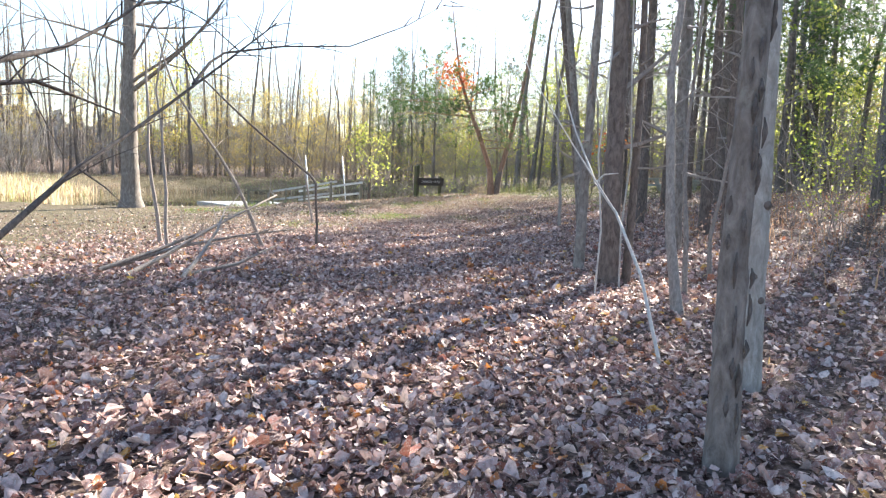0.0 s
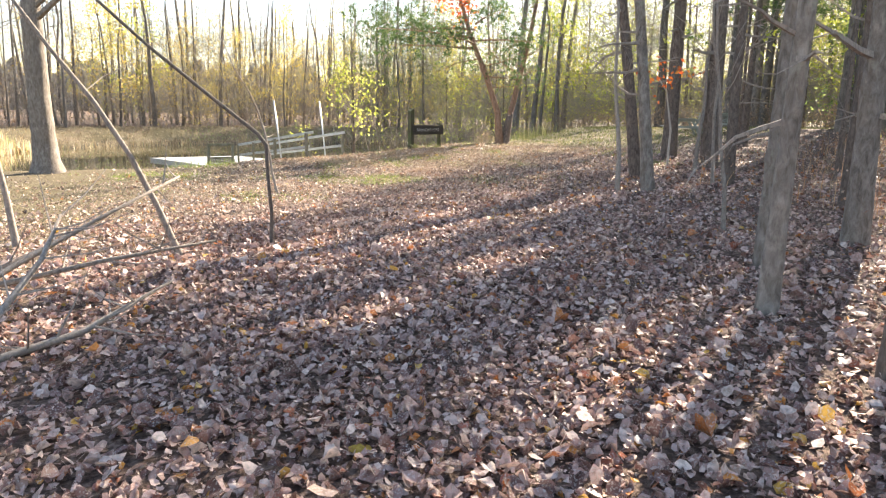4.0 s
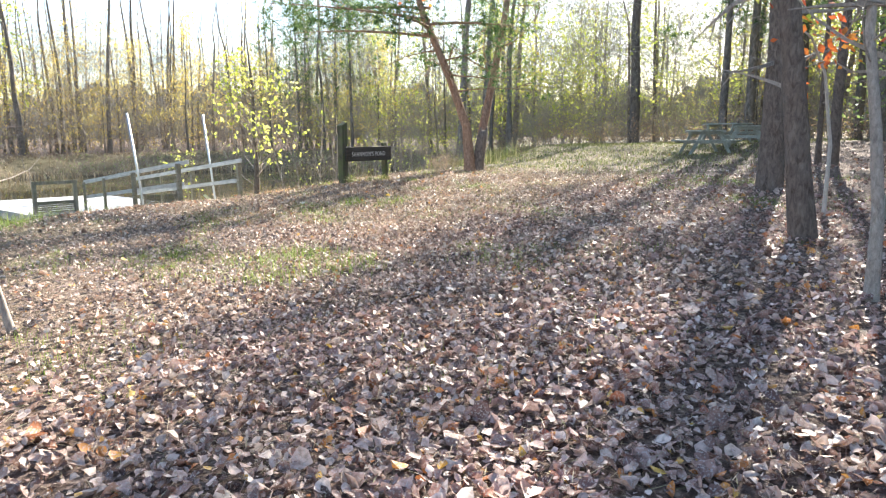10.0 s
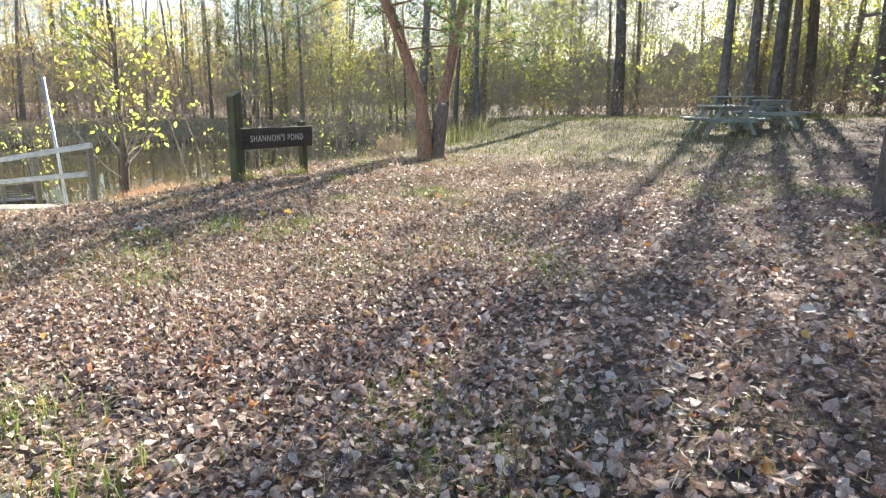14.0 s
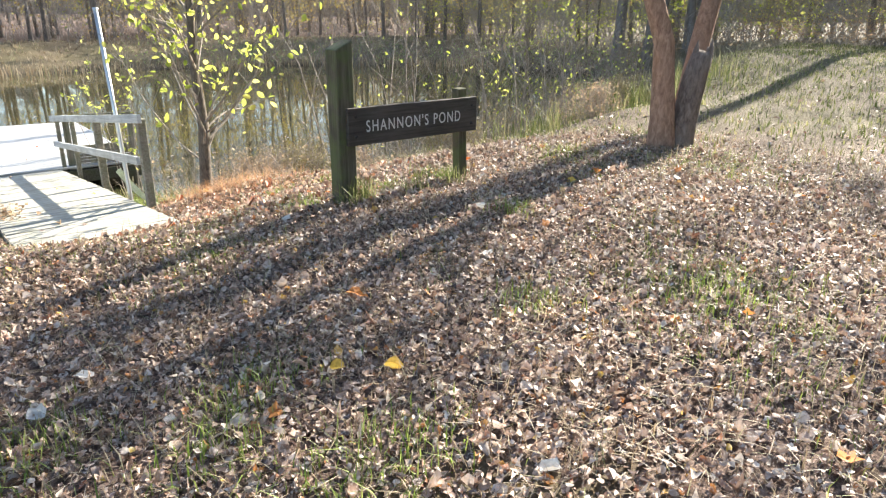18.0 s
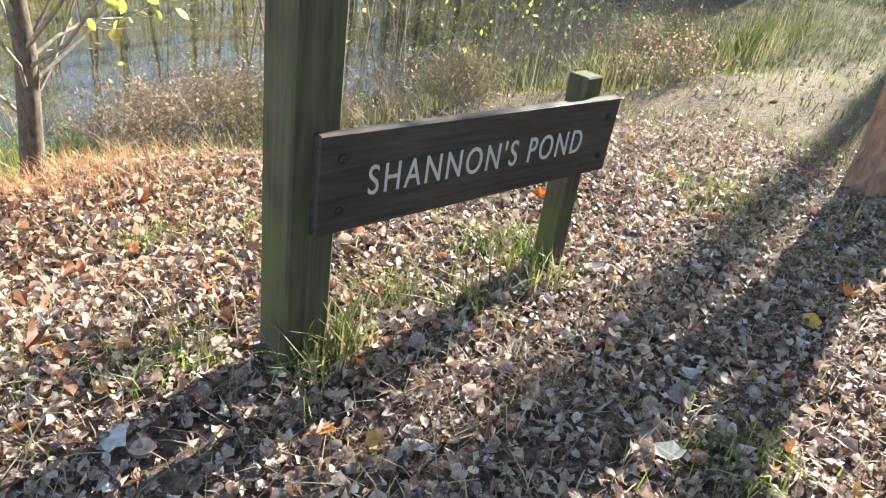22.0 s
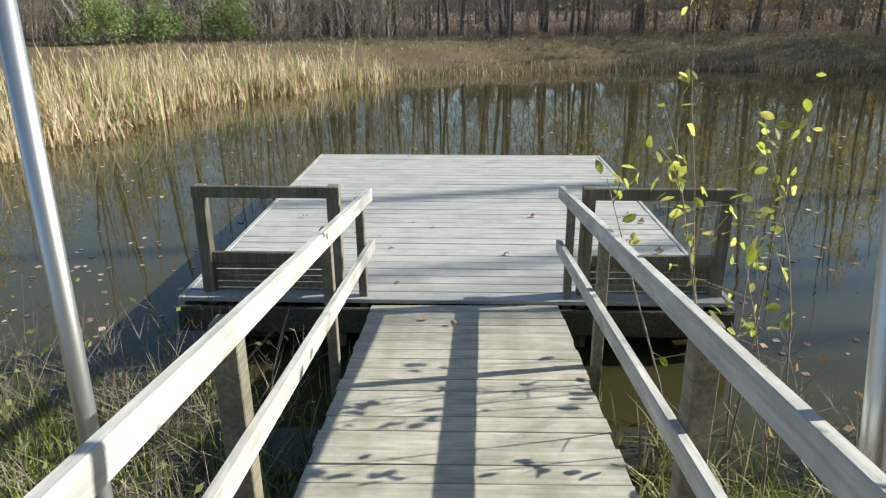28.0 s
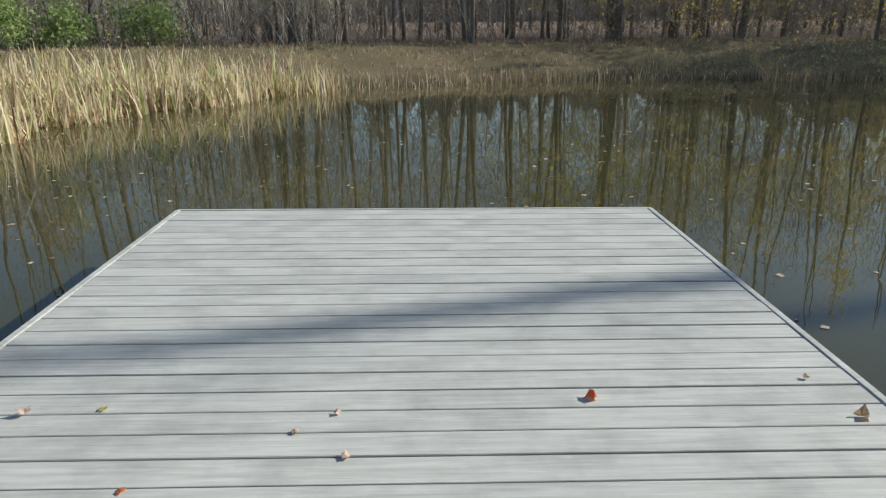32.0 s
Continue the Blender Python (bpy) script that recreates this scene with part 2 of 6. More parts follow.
M = {
    "ground": ground_material(),
    "far_woods": far_woods_material(),
    "water": water_material(),
    "fallen": litter_material("fallen_leaves", FALLEN, OPEN),
    "rust_litter": leaf_material("rust_brown_leaves", [(0.0, (0.17, 0.08, 0.05)), (0.3, (0.36, 0.19, 0.12)), (0.55, (0.55, 0.34, 0.23)), (0.85, (0.78, 0.60, 0.45)), (1.0, (0.58, 0.16, 0.06))], 0.3),
    "pine_bark": bark_material("pine_bark", (0.075, 0.055, 0.045), (0.30, 0.245, 0.21), (0.20, 0.165, 0.145)),
    "red_bark": bark_material("red_pine_bark", (0.15, 0.085, 0.058), (0.50, 0.33, 0.235), (0.34, 0.215, 0.15)),
    "grey_bark": bark_material("grey_bark", (0.12, 0.10, 0.085), (0.44, 0.395, 0.35), (0.22, 0.185, 0.155), 0.8, 0.7),
    "smooth_bark": bark_material("smooth_grey_bark", (0.22, 0.195, 0.165), (0.54, 0.50, 0.45), (0.36, 0.325, 0.285), 1.1, 0.6, 0.1),
    "far_bark": bark_material("far_bark", (0.085, 0.073, 0.064), (0.37, 0.325, 0.285), (0.21, 0.184, 0.16), 0.5, 0.0, 0.6),
    "far_twig": bark_material("far_twig", (0.20, 0.178, 0.158), (0.54, 0.485, 0.435), (0.36, 0.322, 0.288), 0.5, 0.0, 0.3),
    "twig": bark_material("twig_bark", (0.19, 0.16, 0.14), (0.50, 0.44, 0.385), (0.34, 0.295, 0.255), 2.0),
    "limb": bark_material("dark_limb_bark", (0.06, 0.05, 0.045), (0.24, 0.205, 0.18), (0.13, 0.11, 0.095), 2.0),
    # sapling bark again, darkened to paint in the shade on the trunk
    "sapling_trunk": bark_material("shaded_sapling_bark", (0.055, 0.046, 0.038), (0.27, 0.235, 0.195), (0.14, 0.118, 0.098), 2.0),
    "sapling_bark": bark_material("sapling_bark", (0.14, 0.12, 0.10), (0.48, 0.43, 0.37), (0.30, 0.265, 0.225), 2.0),
    "pale_twig": bark_material("pale_twig_bark", (0.42, 0.38, 0.33), (0.72, 0.68, 0.62), (0.58, 0.53, 0.47), 2.0),
    "yellow_leaf": leaf_material("yellow_leaves", [(0.0, (0.60, 0.43, 0.10)), (0.4, (0.70, 0.56, 0.17)), (0.75, (0.62, 0.60, 0.22)), (1.0, (0.66, 0.42, 0.13))], 0.6),
    "lime_leaf": leaf_material("yellow_green_leaves", [(0.0, (0.30, 0.38, 0.05)), (0.5, (0.52, 0.58, 0.12)), (1.0, (0.72, 0.68, 0.20))], 0.68),
    "green_leaf": leaf_material("green_leaves", [(0.0, (0.16, 0.26, 0.08)), (0.5, (0.30, 0.42, 0.14)), (1.0, (0.48, 0.54, 0.22))], 0.55),
    "red_leaf": leaf_material("red_leaves", [(0.0, (0.55, 0.09, 0.04)), (0.5, (0.68, 0.17, 0.05)), (1.0, (0.60, 0.28, 0.06))], 0.5),
    "orange_leaf": leaf_material("orange_leaves", [(0.0, (0.62, 0.20, 0.05)), (0.5, (0.72, 0.30, 0.08)), (1.0, (0.60, 0.26, 0.10))], 0.3),
    "gold_leaf": leaf_material("golden_leaves", [(0.0, (0.68, 0.42, 0.06)), (1.0, (0.72, 0.52, 0.12))], 0.3),
    "pale_leaf": leaf_material("pale_grey_leaves", [(0.0, (0.58, 0.56, 0.52)), (1.0, (0.74, 0.70, 0.63))], 0.2),
    "pink_leaf": leaf_material("pinkish_tan_leaves", [(0.0, (0.55, 0.36, 0.27)), (1.0, (0.66, 0.48, 0.38))], 0.25),
    "mauve_leaf": leaf_material("mauve_brown_leaves", [(0.0, (0.30, 0.22, 0.22)), (1.0, (0.40, 0.31, 0.30))], 0.2),
    "tan_leaf": leaf_material("tan_leaves", [(0.0, (0.24, 0.155, 0.095)), (0.5, (0.42, 0.30, 0.19)), (1.0, (0.56, 0.43, 0.28))], 0.6),
    "bush_leaf": leaf_material("olive_brown_leaves", [(0.0, (0.13, 0.10, 0.05)), (0.5, (0.24, 0.20, 0.09)), (1.0, (0.36, 0.31, 0.16))], 0.35),
    "needles": leaf_material("pine_needles", [(0.0, (0.05, 0.10, 0.035)), (0.5, (0.10, 0.17, 0.06)), (1.0, (0.19, 0.26, 0.10))], 0.45),
    "reed": leaf_material("dry_reeds", [(0.0, (0.30, 0.20, 0.11)), (0.25, (0.66, 0.52, 0.33)), (0.72, (0.90, 0.81, 0.60)), (0.86, (0.60, 0.62, 0.28)), (1.0, (0.32, 0.42, 0.12))], 0.45),
    "dry_grass": leaf_material("dry_grass", [(0.0, (0.24, 0.165, 0.095)), (0.5, (0.46, 0.36, 0.23)), (0.85, (0.62, 0.53, 0.37)), (1.0, (0.24, 0.28, 0.09))], 0.3),
    "fresh_grass": leaf_material("fresh_green_grass", [(0.0, (0.12, 0.18, 0.03)), (0.5, (0.25, 0.35, 0.065)), (1.0, (0.46, 0.50, 0.16))], 0.4),
    "rust_grass": leaf_material("rust_dry_grass", [(0.0, (0.50, 0.24, 0.11)), (0.5, (0.66, 0.38, 0.20)), (1.0, (0.76, 0.54, 0.33))], 0.35),
    "grass": leaf_material("green_grass", [(0.0, (0.09, 0.11, 0.03)), (0.4, (0.19, 0.23, 0.065)), (0.7, (0.38, 0.37, 0.15)), (1.0, (0.60, 0.53, 0.30))], 0.35),
    "deck": wood_material("weathered_deck_boards", (0.355, 0.358, 0.35), (0.505, 0.51, 0.50), 0, 0.0, 0.3, 0.6, 0.22),
    "ramp": wood_material("weathered_ramp_boards", (0.33, 0.31, 0.265), (0.53, 0.507, 0.45), 0, 0.3, 0.25, 0.7, 0.12),
    "rail": wood_material("weathered_rail_wood", (0.40, 0.40, 0.385), (0.68, 0.68, 0.66), 1, 0.16, 0.25, 0.75, 0.3),
    "post": wood_material("weathered_post_wood", (0.16, 0.14, 0.11), (0.36, 0.33, 0.28), 2, 0.4, 0.2, 0.8, 0.3),
    "dark_wood": wood_material("dark_wet_wood", (0.06, 0.052, 0.042), (0.16, 0.145, 0.12), 0, 0.3, 0.2, 0.8, 0.3),
    "sign_post": wood_material("green_stained_sign_post", (0.06, 0.054, 0.036), (0.15, 0.132, 0.095), 2, 0.66, 0.2, 0.8, 0.1),
    "sign_board": wood_material("dark_stained_sign_board", (0.045, 0.036, 0.030), (0.115, 0.098, 0.085), 0, 0.05, 0.25, 0.7, 0.1),
    "paint": Nodes("routed_white_letters").done((0.62, 0.60, 0.55), 0.8, 0.2),
    "iron": Nodes("rusty_bolt_iron").done((0.06, 0.05, 0.045), 0.55, 0.4, 0.6),
    "steel": Nodes("galvanised_steel").done((0.55, 0.57, 0.58), 0.38, 0.5, 0.9),
    "table": wood_material("grey_green_table_wood", (0.25, 0.28, 0.25), (0.5, 0.52, 0.47), 0, 0.1, 0.3, 0.6, 0.2),
    "strap": leaf_material("pale_green_blade", [(0.0, (0.55, 0.60, 0.36)), (1.0, (0.66, 0.68, 0.48))], 0.3),
}

# ---- mesh helpers ----
class Buf:
    """Collects vertices and faces for one mesh."""

    def __init__(self):
        self.v, self.f, self.n = [], [], 0

    def add(self, verts, faces):
        self.v.append(np.asarray(verts, float).reshape(-1, 3))
        self.f += [tuple(i + self.n for i in f) for f in faces]
        self.n += len(self.v[-1])

    def tube(self, pts, radii, sides=6, cap=True):
        pts = [Vector(p) for p in pts]
        rings = []
        for i, p in enumerate(pts):
            d = (pts[min(i + 1, len(pts) - 1)] - pts[max(i - 1, 0)]).normalized()
            a = d.orthogonal().normalized() if i == 0 else (a - d * a.dot(d)).normalized()
            b = d.cross(a)
            for k in range(sides):
                w = 2 * math.pi * k / sides
                rings.append(p + (a * math.cos(w) + b * math.sin(w)) * radii[i])
        faces = [(i * sides + k, i * sides + (k + 1) % sides, (i + 1) * sides + (k + 1) % sides, (i + 1) * sides + k)
                 for i in range(len(pts) - 1) for k in range(sides)]
        if cap:
            faces.append(tuple(range((len(pts) - 1) * sides, len(pts) * sides)))
        self.add([tuple(r) for r in rings], faces)

    def mesh(self, name, smooth=False):
        me = bpy.data.meshes.new(name)
        me.from_pydata(np.concatenate(self.v).tolist() if self.v else [], [], self.f)
        if smooth:
            me.polygons.foreach_set("use_smooth", np.ones(len(me.polygons), bool))
        return me


def many(name, verts, per, faces):
    """One mesh of many alike pieces: verts is (pieces, per, 3), faces the polygons of one piece."""
    count = len(verts)
    me = bpy.data.meshes.new(name)
    flat = np.array([i for f in faces for i in f])
    sizes = np.array([len(f) for f in faces])
    loops = (flat[None, :] + per * np.arange(count)[:, None]).ravel()
    totals = np.tile(sizes, count)
    me.vertices.add(count * per)
    me.vertices.foreach_set("co", np.ascontiguousarray(verts, float).ravel())
    me.loops.add(len(loops))
    me.loops.foreach_set("vertex_index", loops)
    me.polygons.add(len(totals))
    me.polygons.foreach_set("loop_start", np.concatenate(([0], np.cumsum(totals)[:-1])))
    me.update(calc_edges=True)
    return me


def turns(rng, count, tilt):
    """Random rotation matrices: any heading, leaning by up to about tilt radians."""
    yaw = rng.uniform(0, 2 * math.pi, count)
    ax = rng.normal(0, tilt, count)
    ay = rng.normal(0, tilt, count)
    cz, sz, cx, sx, cy, sy = np.cos(yaw), np.sin(yaw), np.cos(ax), np.sin(ax), np.cos(ay), np.sin(ay)
    o, l = np.zeros(count), np.ones(count)
    rz = np.stack([cz, -sz, o, sz, cz, o, o, o, l], 1).reshape(-1, 3, 3)
    rx = np.stack([l, o, o, o, cx, -sx, o, sx, cx], 1).reshape(-1, 3, 3)
    ry = np.stack([cy, o, sy, o, l, o, -sy, o, cy], 1).reshape(-1, 3, 3)
    return rx @ ry @ rz


def scatter(rng, places, shape, sizes, tilt, curl=0.0, lift=0.0):
    """Copies of a small shape, turned, curled and scaled one by one, at the places."""
    count = len(places)
    s = np.repeat(shape[None], count, 0)
    if curl:
        bend = rng.normal(0, curl, (count, 1))
        fold = rng.normal(0, curl, (count, 1))
        s[:, :, 2] += bend * (s[:, :, 0] ** 2 + s[:, :, 1] ** 2) + fold * np.abs(s[:, :, 0])
    s = s * sizes[:, None, None]
    return np.einsum("nij,nkj->nki", turns(rng, count, tilt), s) + np.asarray(places)[:, None, :] + np.array([0, 0, lift])


def part(name, shape, material, parent, label="", at=None):
    """A mesh object under a thing or a part. shape: a Buf, a bmesh or a mesh."""
    if isinstance(shape, Buf):
        shape = shape.mesh(name)
    elif isinstance(shape, bmesh.types.BMesh):
        bm, shape = shape, bpy.data.meshes.new(name)
        bm.to_mesh(shape)
        bm.free()
    if material and not shape.materials:
        shape.materials.append(material)
    ob = new(name, shape)
    if at is not None:
        ob.matrix_basis = at
    ob.parent = parent
    if label:
        ob["label"] = label
    if name in ("branchwork", "dead_branchwork", "crown", "twigwork", "foliage"):
        ob["kind"] = "stuff"
    return ob


def thing(name, label, category, at=None, group="", kind=""):
    ob = new(name)
    ob.empty_display_size = 0.1
    if at is not None:
        ob.matrix_basis = at
    return tagged(ob, label, category, group, kind)


def plank(sx, sy, sz, bevel=0.004, wear=0.0, seed=0, at=(0, 0, 0)):
    """A sawn board with eased edges, centred on its middle."""
    bm = bmesh.new()
    bmesh.ops.create_cube(bm, size=1.0, matrix=Matrix.Translation(at) @ Matrix.Diagonal((sx, sy, sz, 1)))
    bmesh.ops.bevel(bm, geom=bm.edges[:], offset=bevel, segments=1, affect="EDGES")
    if wear:
        r = random.Random(seed)
        for v in bm.verts:
            v.co += Vector([r.uniform(-wear, wear) for _ in range(3)])
    return bm


# ---- the lie of the land ----
WATER_Z = -1.22
POND = np.array([(11.0, 31.2), (14.5, 28.9), (18.0, 28.3), (22.0, 28.2), (27.0, 29.2), (33.0, 31.5), (39.0, 34.0), (43.0, 39.0), (42.0, 46.5), (36.0, 51.5), (28.0, 53.5),
                 (20.0, 53.0), (14.0, 50.5), (10.3, 46.0), (8.8, 41.0), (9.2, 35.2)])


def shore(x, y):
    """Distance to the pond's shore, negative inside."""
    x, y = np.asarray(x, float), np.asarray(y, float)
    d = np.full(x.shape, 1e9)
    inside = np.zeros(x.shape, bool)
    for a, b in zip(POND, np.roll(POND, -1, 0)):
        e = b - a
        t = np.clip(((x - a[0]) * e[0] + (y - a[1]) * e[1]) / (e @ e), 0, 1)
        d = np.minimum(d, np.hypot(x - a[0] - t * e[0], y - a[1] - t * e[1]))
        cross = ((a[1] > y) != (b[1] > y)) & (x < e[0] * (y - a[1]) / (e[1] if e[1] else 1e-9) + a[0])
        inside ^= cross
    wob = 0.35 * np.sin(x * 1.1 + 0.7 * y) + 0.25 * np.sin(2.3 * y - x * 0.6)
    return np.where(inside, -d, d) + wob


def ground_z(x, y):
    x, y = np.asarray(x, float), np.asarray(y, float)
    u, v = np.clip(x, -6, 36), np.clip(y, -8, 26)
    z = -0.13 + 0.0133 * u - 0.0135 * v + 0.00078 * u * u - 0.00037 * u * v
    z = z + 0.14 * np.exp(-((x - 20.8) ** 2 + (y - 21.3) ** 2) / 18.0)
    z = z - 0.16 * np.exp(-((x - 12.0) ** 2 + (y - 12.5) ** 2) / 30.0)
    out = np.maximum(0, np.hypot(x - 20, y - 28) - 52)
    z = np.minimum(z, 0.9)
    z = z + (-0.1 - z) * np.clip((y - 31) / 12, 0, 1)
    z = z + 0.022 * np.minimum(out, 160)
    d = shore(x, y)
    wide = np.where(y > 40, 8.5, 6.0)
    k = np.clip(d / wide, 0, 1)
    k = k * k * (3 - 2 * k)
    low = WATER_Z - 0.05 + np.where(d < 0, np.maximum(d * 0.35, -1.2), 0)
    z = np.where(d < 0, low, low * (1 - k) + z * k)
    return z + 0.025 * np.sin(1.7 * x + 0.6 * y) * np.sin(1.3 * y - 0.4 * x) + 0.012 * np.sin(4.1 * x) * np.sin(3.7 * y)


def gz(x, y):
    return float(ground_z(x, y))


def axis(lo, hi, step, far, grow):
    mid = list(np.arange(lo, hi, step))
    out, s = [], step
    while mid[-1] + sum(out) < far:
        s *= grow
        out.append(s)
    return np.array([mid[0] - d for d in np.cumsum(out)[::-1]] + mid + [mid[-1] + d for d in np.cumsum(out)])


gx, gy = axis(-8, 46, 0.4, 900, 1.18), axis(-6, 66, 0.4, 900, 1.18)
px, py = np.meshgrid(gx, gy)
pts = np.stack([px, py, ground_z(px, py)], -1).reshape(-1, 3)
nx, ny = len(gx), len(gy)
idx = np.arange(nx * ny).reshape(ny, nx)
quads = np.stack([idx[:-1, :-1], idx[:-1, 1:], idx[1:, 1:], idx[1:, :-1]], -1).reshape(-1, 4)
me = bpy.data.meshes.new("ground")
me.from_pydata(pts.tolist(), [], quads.tolist())
me.polygons.foreach_set("use_smooth", np.ones(len(me.polygons), bool))
me.materials.append(M["ground"])
tagged(new("ground", me), "uneven woodland ground of leaf litter and thin grass", "ground", kind="structure")

# pond surface: one sheet over the hollow
ring = []
for a, b in zip(POND, np.roll(POND, -1, 0)):
    ring += [a + (b - a) * t for t in (0.0, 0.33, 0.66)]
ring = np.array(ring)
mid = ring.mean(0)
ring = mid + (ring - mid) * (1 + 1.6 / np.linalg.norm(ring - mid, axis=1))[:, None]
b = Buf()
b.add([(x, y, WATER_Z) for x, y in ring], [tuple(range(len(ring)))])
water = tagged(new("water", b.mesh("water")), "still murky green-brown pond water", "water", kind="structure")
water.data.materials.append(M["water"])

# ---- the dock: a sloping ramp and a level deck ----
RAMP_A, RAMP_B = Vector((17.0, 23.35, -0.22)), Vector((18.4, 29.45, -0.80))
DECK_X0, DECK_X1, DECK_Y0, DECK_Y1, DECK_Z = 15.54, 19.68, 29.47, 34.86, -0.79
SLOPE = (RAMP_B.z - RAMP_A.z) / (RAMP_B.y - RAMP_A.y)


def ramp_z(y):
    return RAMP_A.z + SLOPE * (y - RAMP_A.y)


def beam(name, a, b, w, h, material, parent, label="", bevel=0.005, roll=0.0):
    """A straight timber from a to b; w across, h upright."""
    a, b = Vector(a), Vector(b)
    d = b - a
    m = Matrix.Translation((a + b) / 2) @ d.to_track_quat("Y", "Z").to_matrix().to_4x4() @ Matrix.Rotation(roll, 4, "Y")
    return part(name, plank(w, d.length, h, bevel, 0.0015, len(bpy.data.objects)), material, parent, label, m)


ramp = thing("dock_ramp", "weathered grey wooden ramp with two handrails leading to the dock", "ramp")
r = random.Random(5)
tilt = math.degrees(math.atan(SLOPE))
rows = 42
pitch = (RAMP_B.y - RAMP_A.y) / rows
shapes = []
for k in range(3):
    bm = plank(1.395, pitch - 0.003, 0.036, 0.0018, 0.002, k)
    me = bpy.data.meshes.new("board")
    bm.to_mesh(me)
    bm.free()
    me.materials.append(M["ramp"])
    shapes.append(me)
for k in range(rows):
    y = RAMP_A.y + (k + 0.5) * pitch
    part("board", shapes[k % 3], None, ramp, at=pose(17.7 + r.uniform(-0.008, 0.008), y, ramp_z(y) - 0.018 + r.uniform(-0.0015, 0.0015), tilt + r.uniform(-0.5, 0.5), r.uniform(-0.3, 0.3), r.uniform(-0.15, 0.15)))
for x in (17.08, 17.7, 18.32):
    beam("joist", (x, 23.5, ramp_z(23.5) - 0.13), (x, 29.4, ramp_z(29.4) - 0.13), 0.045, 0.17, M["dark_wood"], ramp)


def rail_top(y):
    return 0.70 - 0.66 * (y - 24.35) / 5.35


for x, side, first in ((16.99, -1, 24.32), (18.41, 1, 24.45)):
    inner = x
    beam("handrail", (inner, first, rail_top(first) - 0.045), (inner, 29.66, rail_top(29.66) - 0.045 + (0.015 if side > 0 else 0.0)), 0.042, 0.092, M["rail"], ramp, "sun-bleached handrail, mossy on its edges")
    beam("lower_rail", (inner, first + 0.25, ramp_z(first) + 0.48), (inner, 29.68, ramp_z(29.68) + 0.42), 0.042, 0.088, M["rail"], ramp)
    for j, y in enumerate((24.66, 26.75, 28.35, 29.55)):
        w = 0.088 if j in (0, 1) else 0.06
        beam("rail_post", (x + side * 0.062, y, min(ramp_z(y), gz(x, y)) - 0.25), (x + side * 0.062, y, rail_top(y) - 0.05), w, w, M["post"], ramp)

dock = thing("floating_dock", "pale grey weathered plank deck standing in the pond", "dock")
rows = 33
pitch = (DECK_Y1 - DECK_Y0) / rows
shapes = []
for k in range(4):
    bm = plank(DECK_X1 - DECK_X0 - 0.05, pitch - 0.009, 0.034, 0.003, 0.0012, 10 + k)
    me = bpy.data.meshes.new("deck_board")
    bm.to_mesh(me)
    bm.free()
    me.materials.append(M["deck"])
    shapes.append(me)
cx = (DECK_X0 + DECK_X1) / 2
for k in range(rows):
    y = DECK_Y0 + (k + 0.5) * pitch
    part("deck_board", shapes[k % 4], None, dock, at=pose(cx + r.uniform(-0.004, 0.004), y, DECK_Z - 0.017 + r.uniform(-0.0015, 0.0015), r.uniform(-0.25, 0.25), r.uniform(-0.04, 0.04), r.uniform(-0.06, 0.06)))
for x in (DECK_X0, DECK_X1):
    beam("side_fascia", (x, DECK_Y0, DECK_Z - 0.11), (x, DECK_Y1, DECK_Z - 0.11), 0.045, 0.23, M["deck"], dock, "edge board")
beam("end_fascia", (DECK_X0 - 0.02, DECK_Y1 + 0.025, DECK_Z - 0.11), (DECK_X1 + 0.02, DECK_Y1 + 0.025, DECK_Z - 0.11), 0.04, 0.22, M["deck"], dock)
beam("end_fascia", (DECK_X0 - 0.02, DECK_Y0 - 0.03, DECK_Z - 0.16), (DECK_X1 + 0.02, DECK_Y0 - 0.03, DECK_Z - 0.16), 0.04, 0.2, M["dark_wood"], dock)
for x in (15.9, 17.6, 19.3):
    part("float", plank(0.6, 4.9, 0.32, 0.05, 0, 0), M["dark_wood"], dock, "dark float under the deck", pose(x, 32.2, DECK_Z - 0.36))
for x0, x1 in ((15.72, 16.72), (18.60, 19.60)):
    y = 29.58
    for x in (x0, x1):
        w = 0.092
        part("corner_post", plank(w, w, 1.55, 0.006, 0.002, int(x * 7)), M["post"], dock, "mossy square post", pose(x, y + 0.05, 0.05 - 0.775, 0, 0, 0))
    beam("gate_rail", (x0 - 0.05, y + 0.02, 0.005), (x1 + 0.05, y + 0.02, 0.005), 0.042, 0.088, M["post"], dock)
    beam("panel_rail", (x0 + 0.04, y + 0.05, -0.52), (x1 - 0.04, y + 0.05, -0.52), 0.042, 0.09, M["post"], dock)
    for k in range(6):
        beam("panel_slat", (x0 + 0.04, y + 0.07, -0.595 - 0.052 * k), (x1 - 0.04, y + 0.07, -0.595 - 0.052 * k), 0.02, 0.046, M["post"], dock)
    beam("bottom_rail", (x0 - 0.1, y + 0.02, -0.97), (x1 + 0.1, y + 0.02, -0.97), 0.045, 0.14, M["dark_wood"], dock)

# it floats a little out of level, the near-shore corner low
dock.matrix_basis = Matrix.Translation((DECK_X1, 0, DECK_Z)) @ Matrix.Rotation(radians(0.55), 4, "Y") @ Matrix.Translation((-DECK_X1, 0, -DECK_Z))

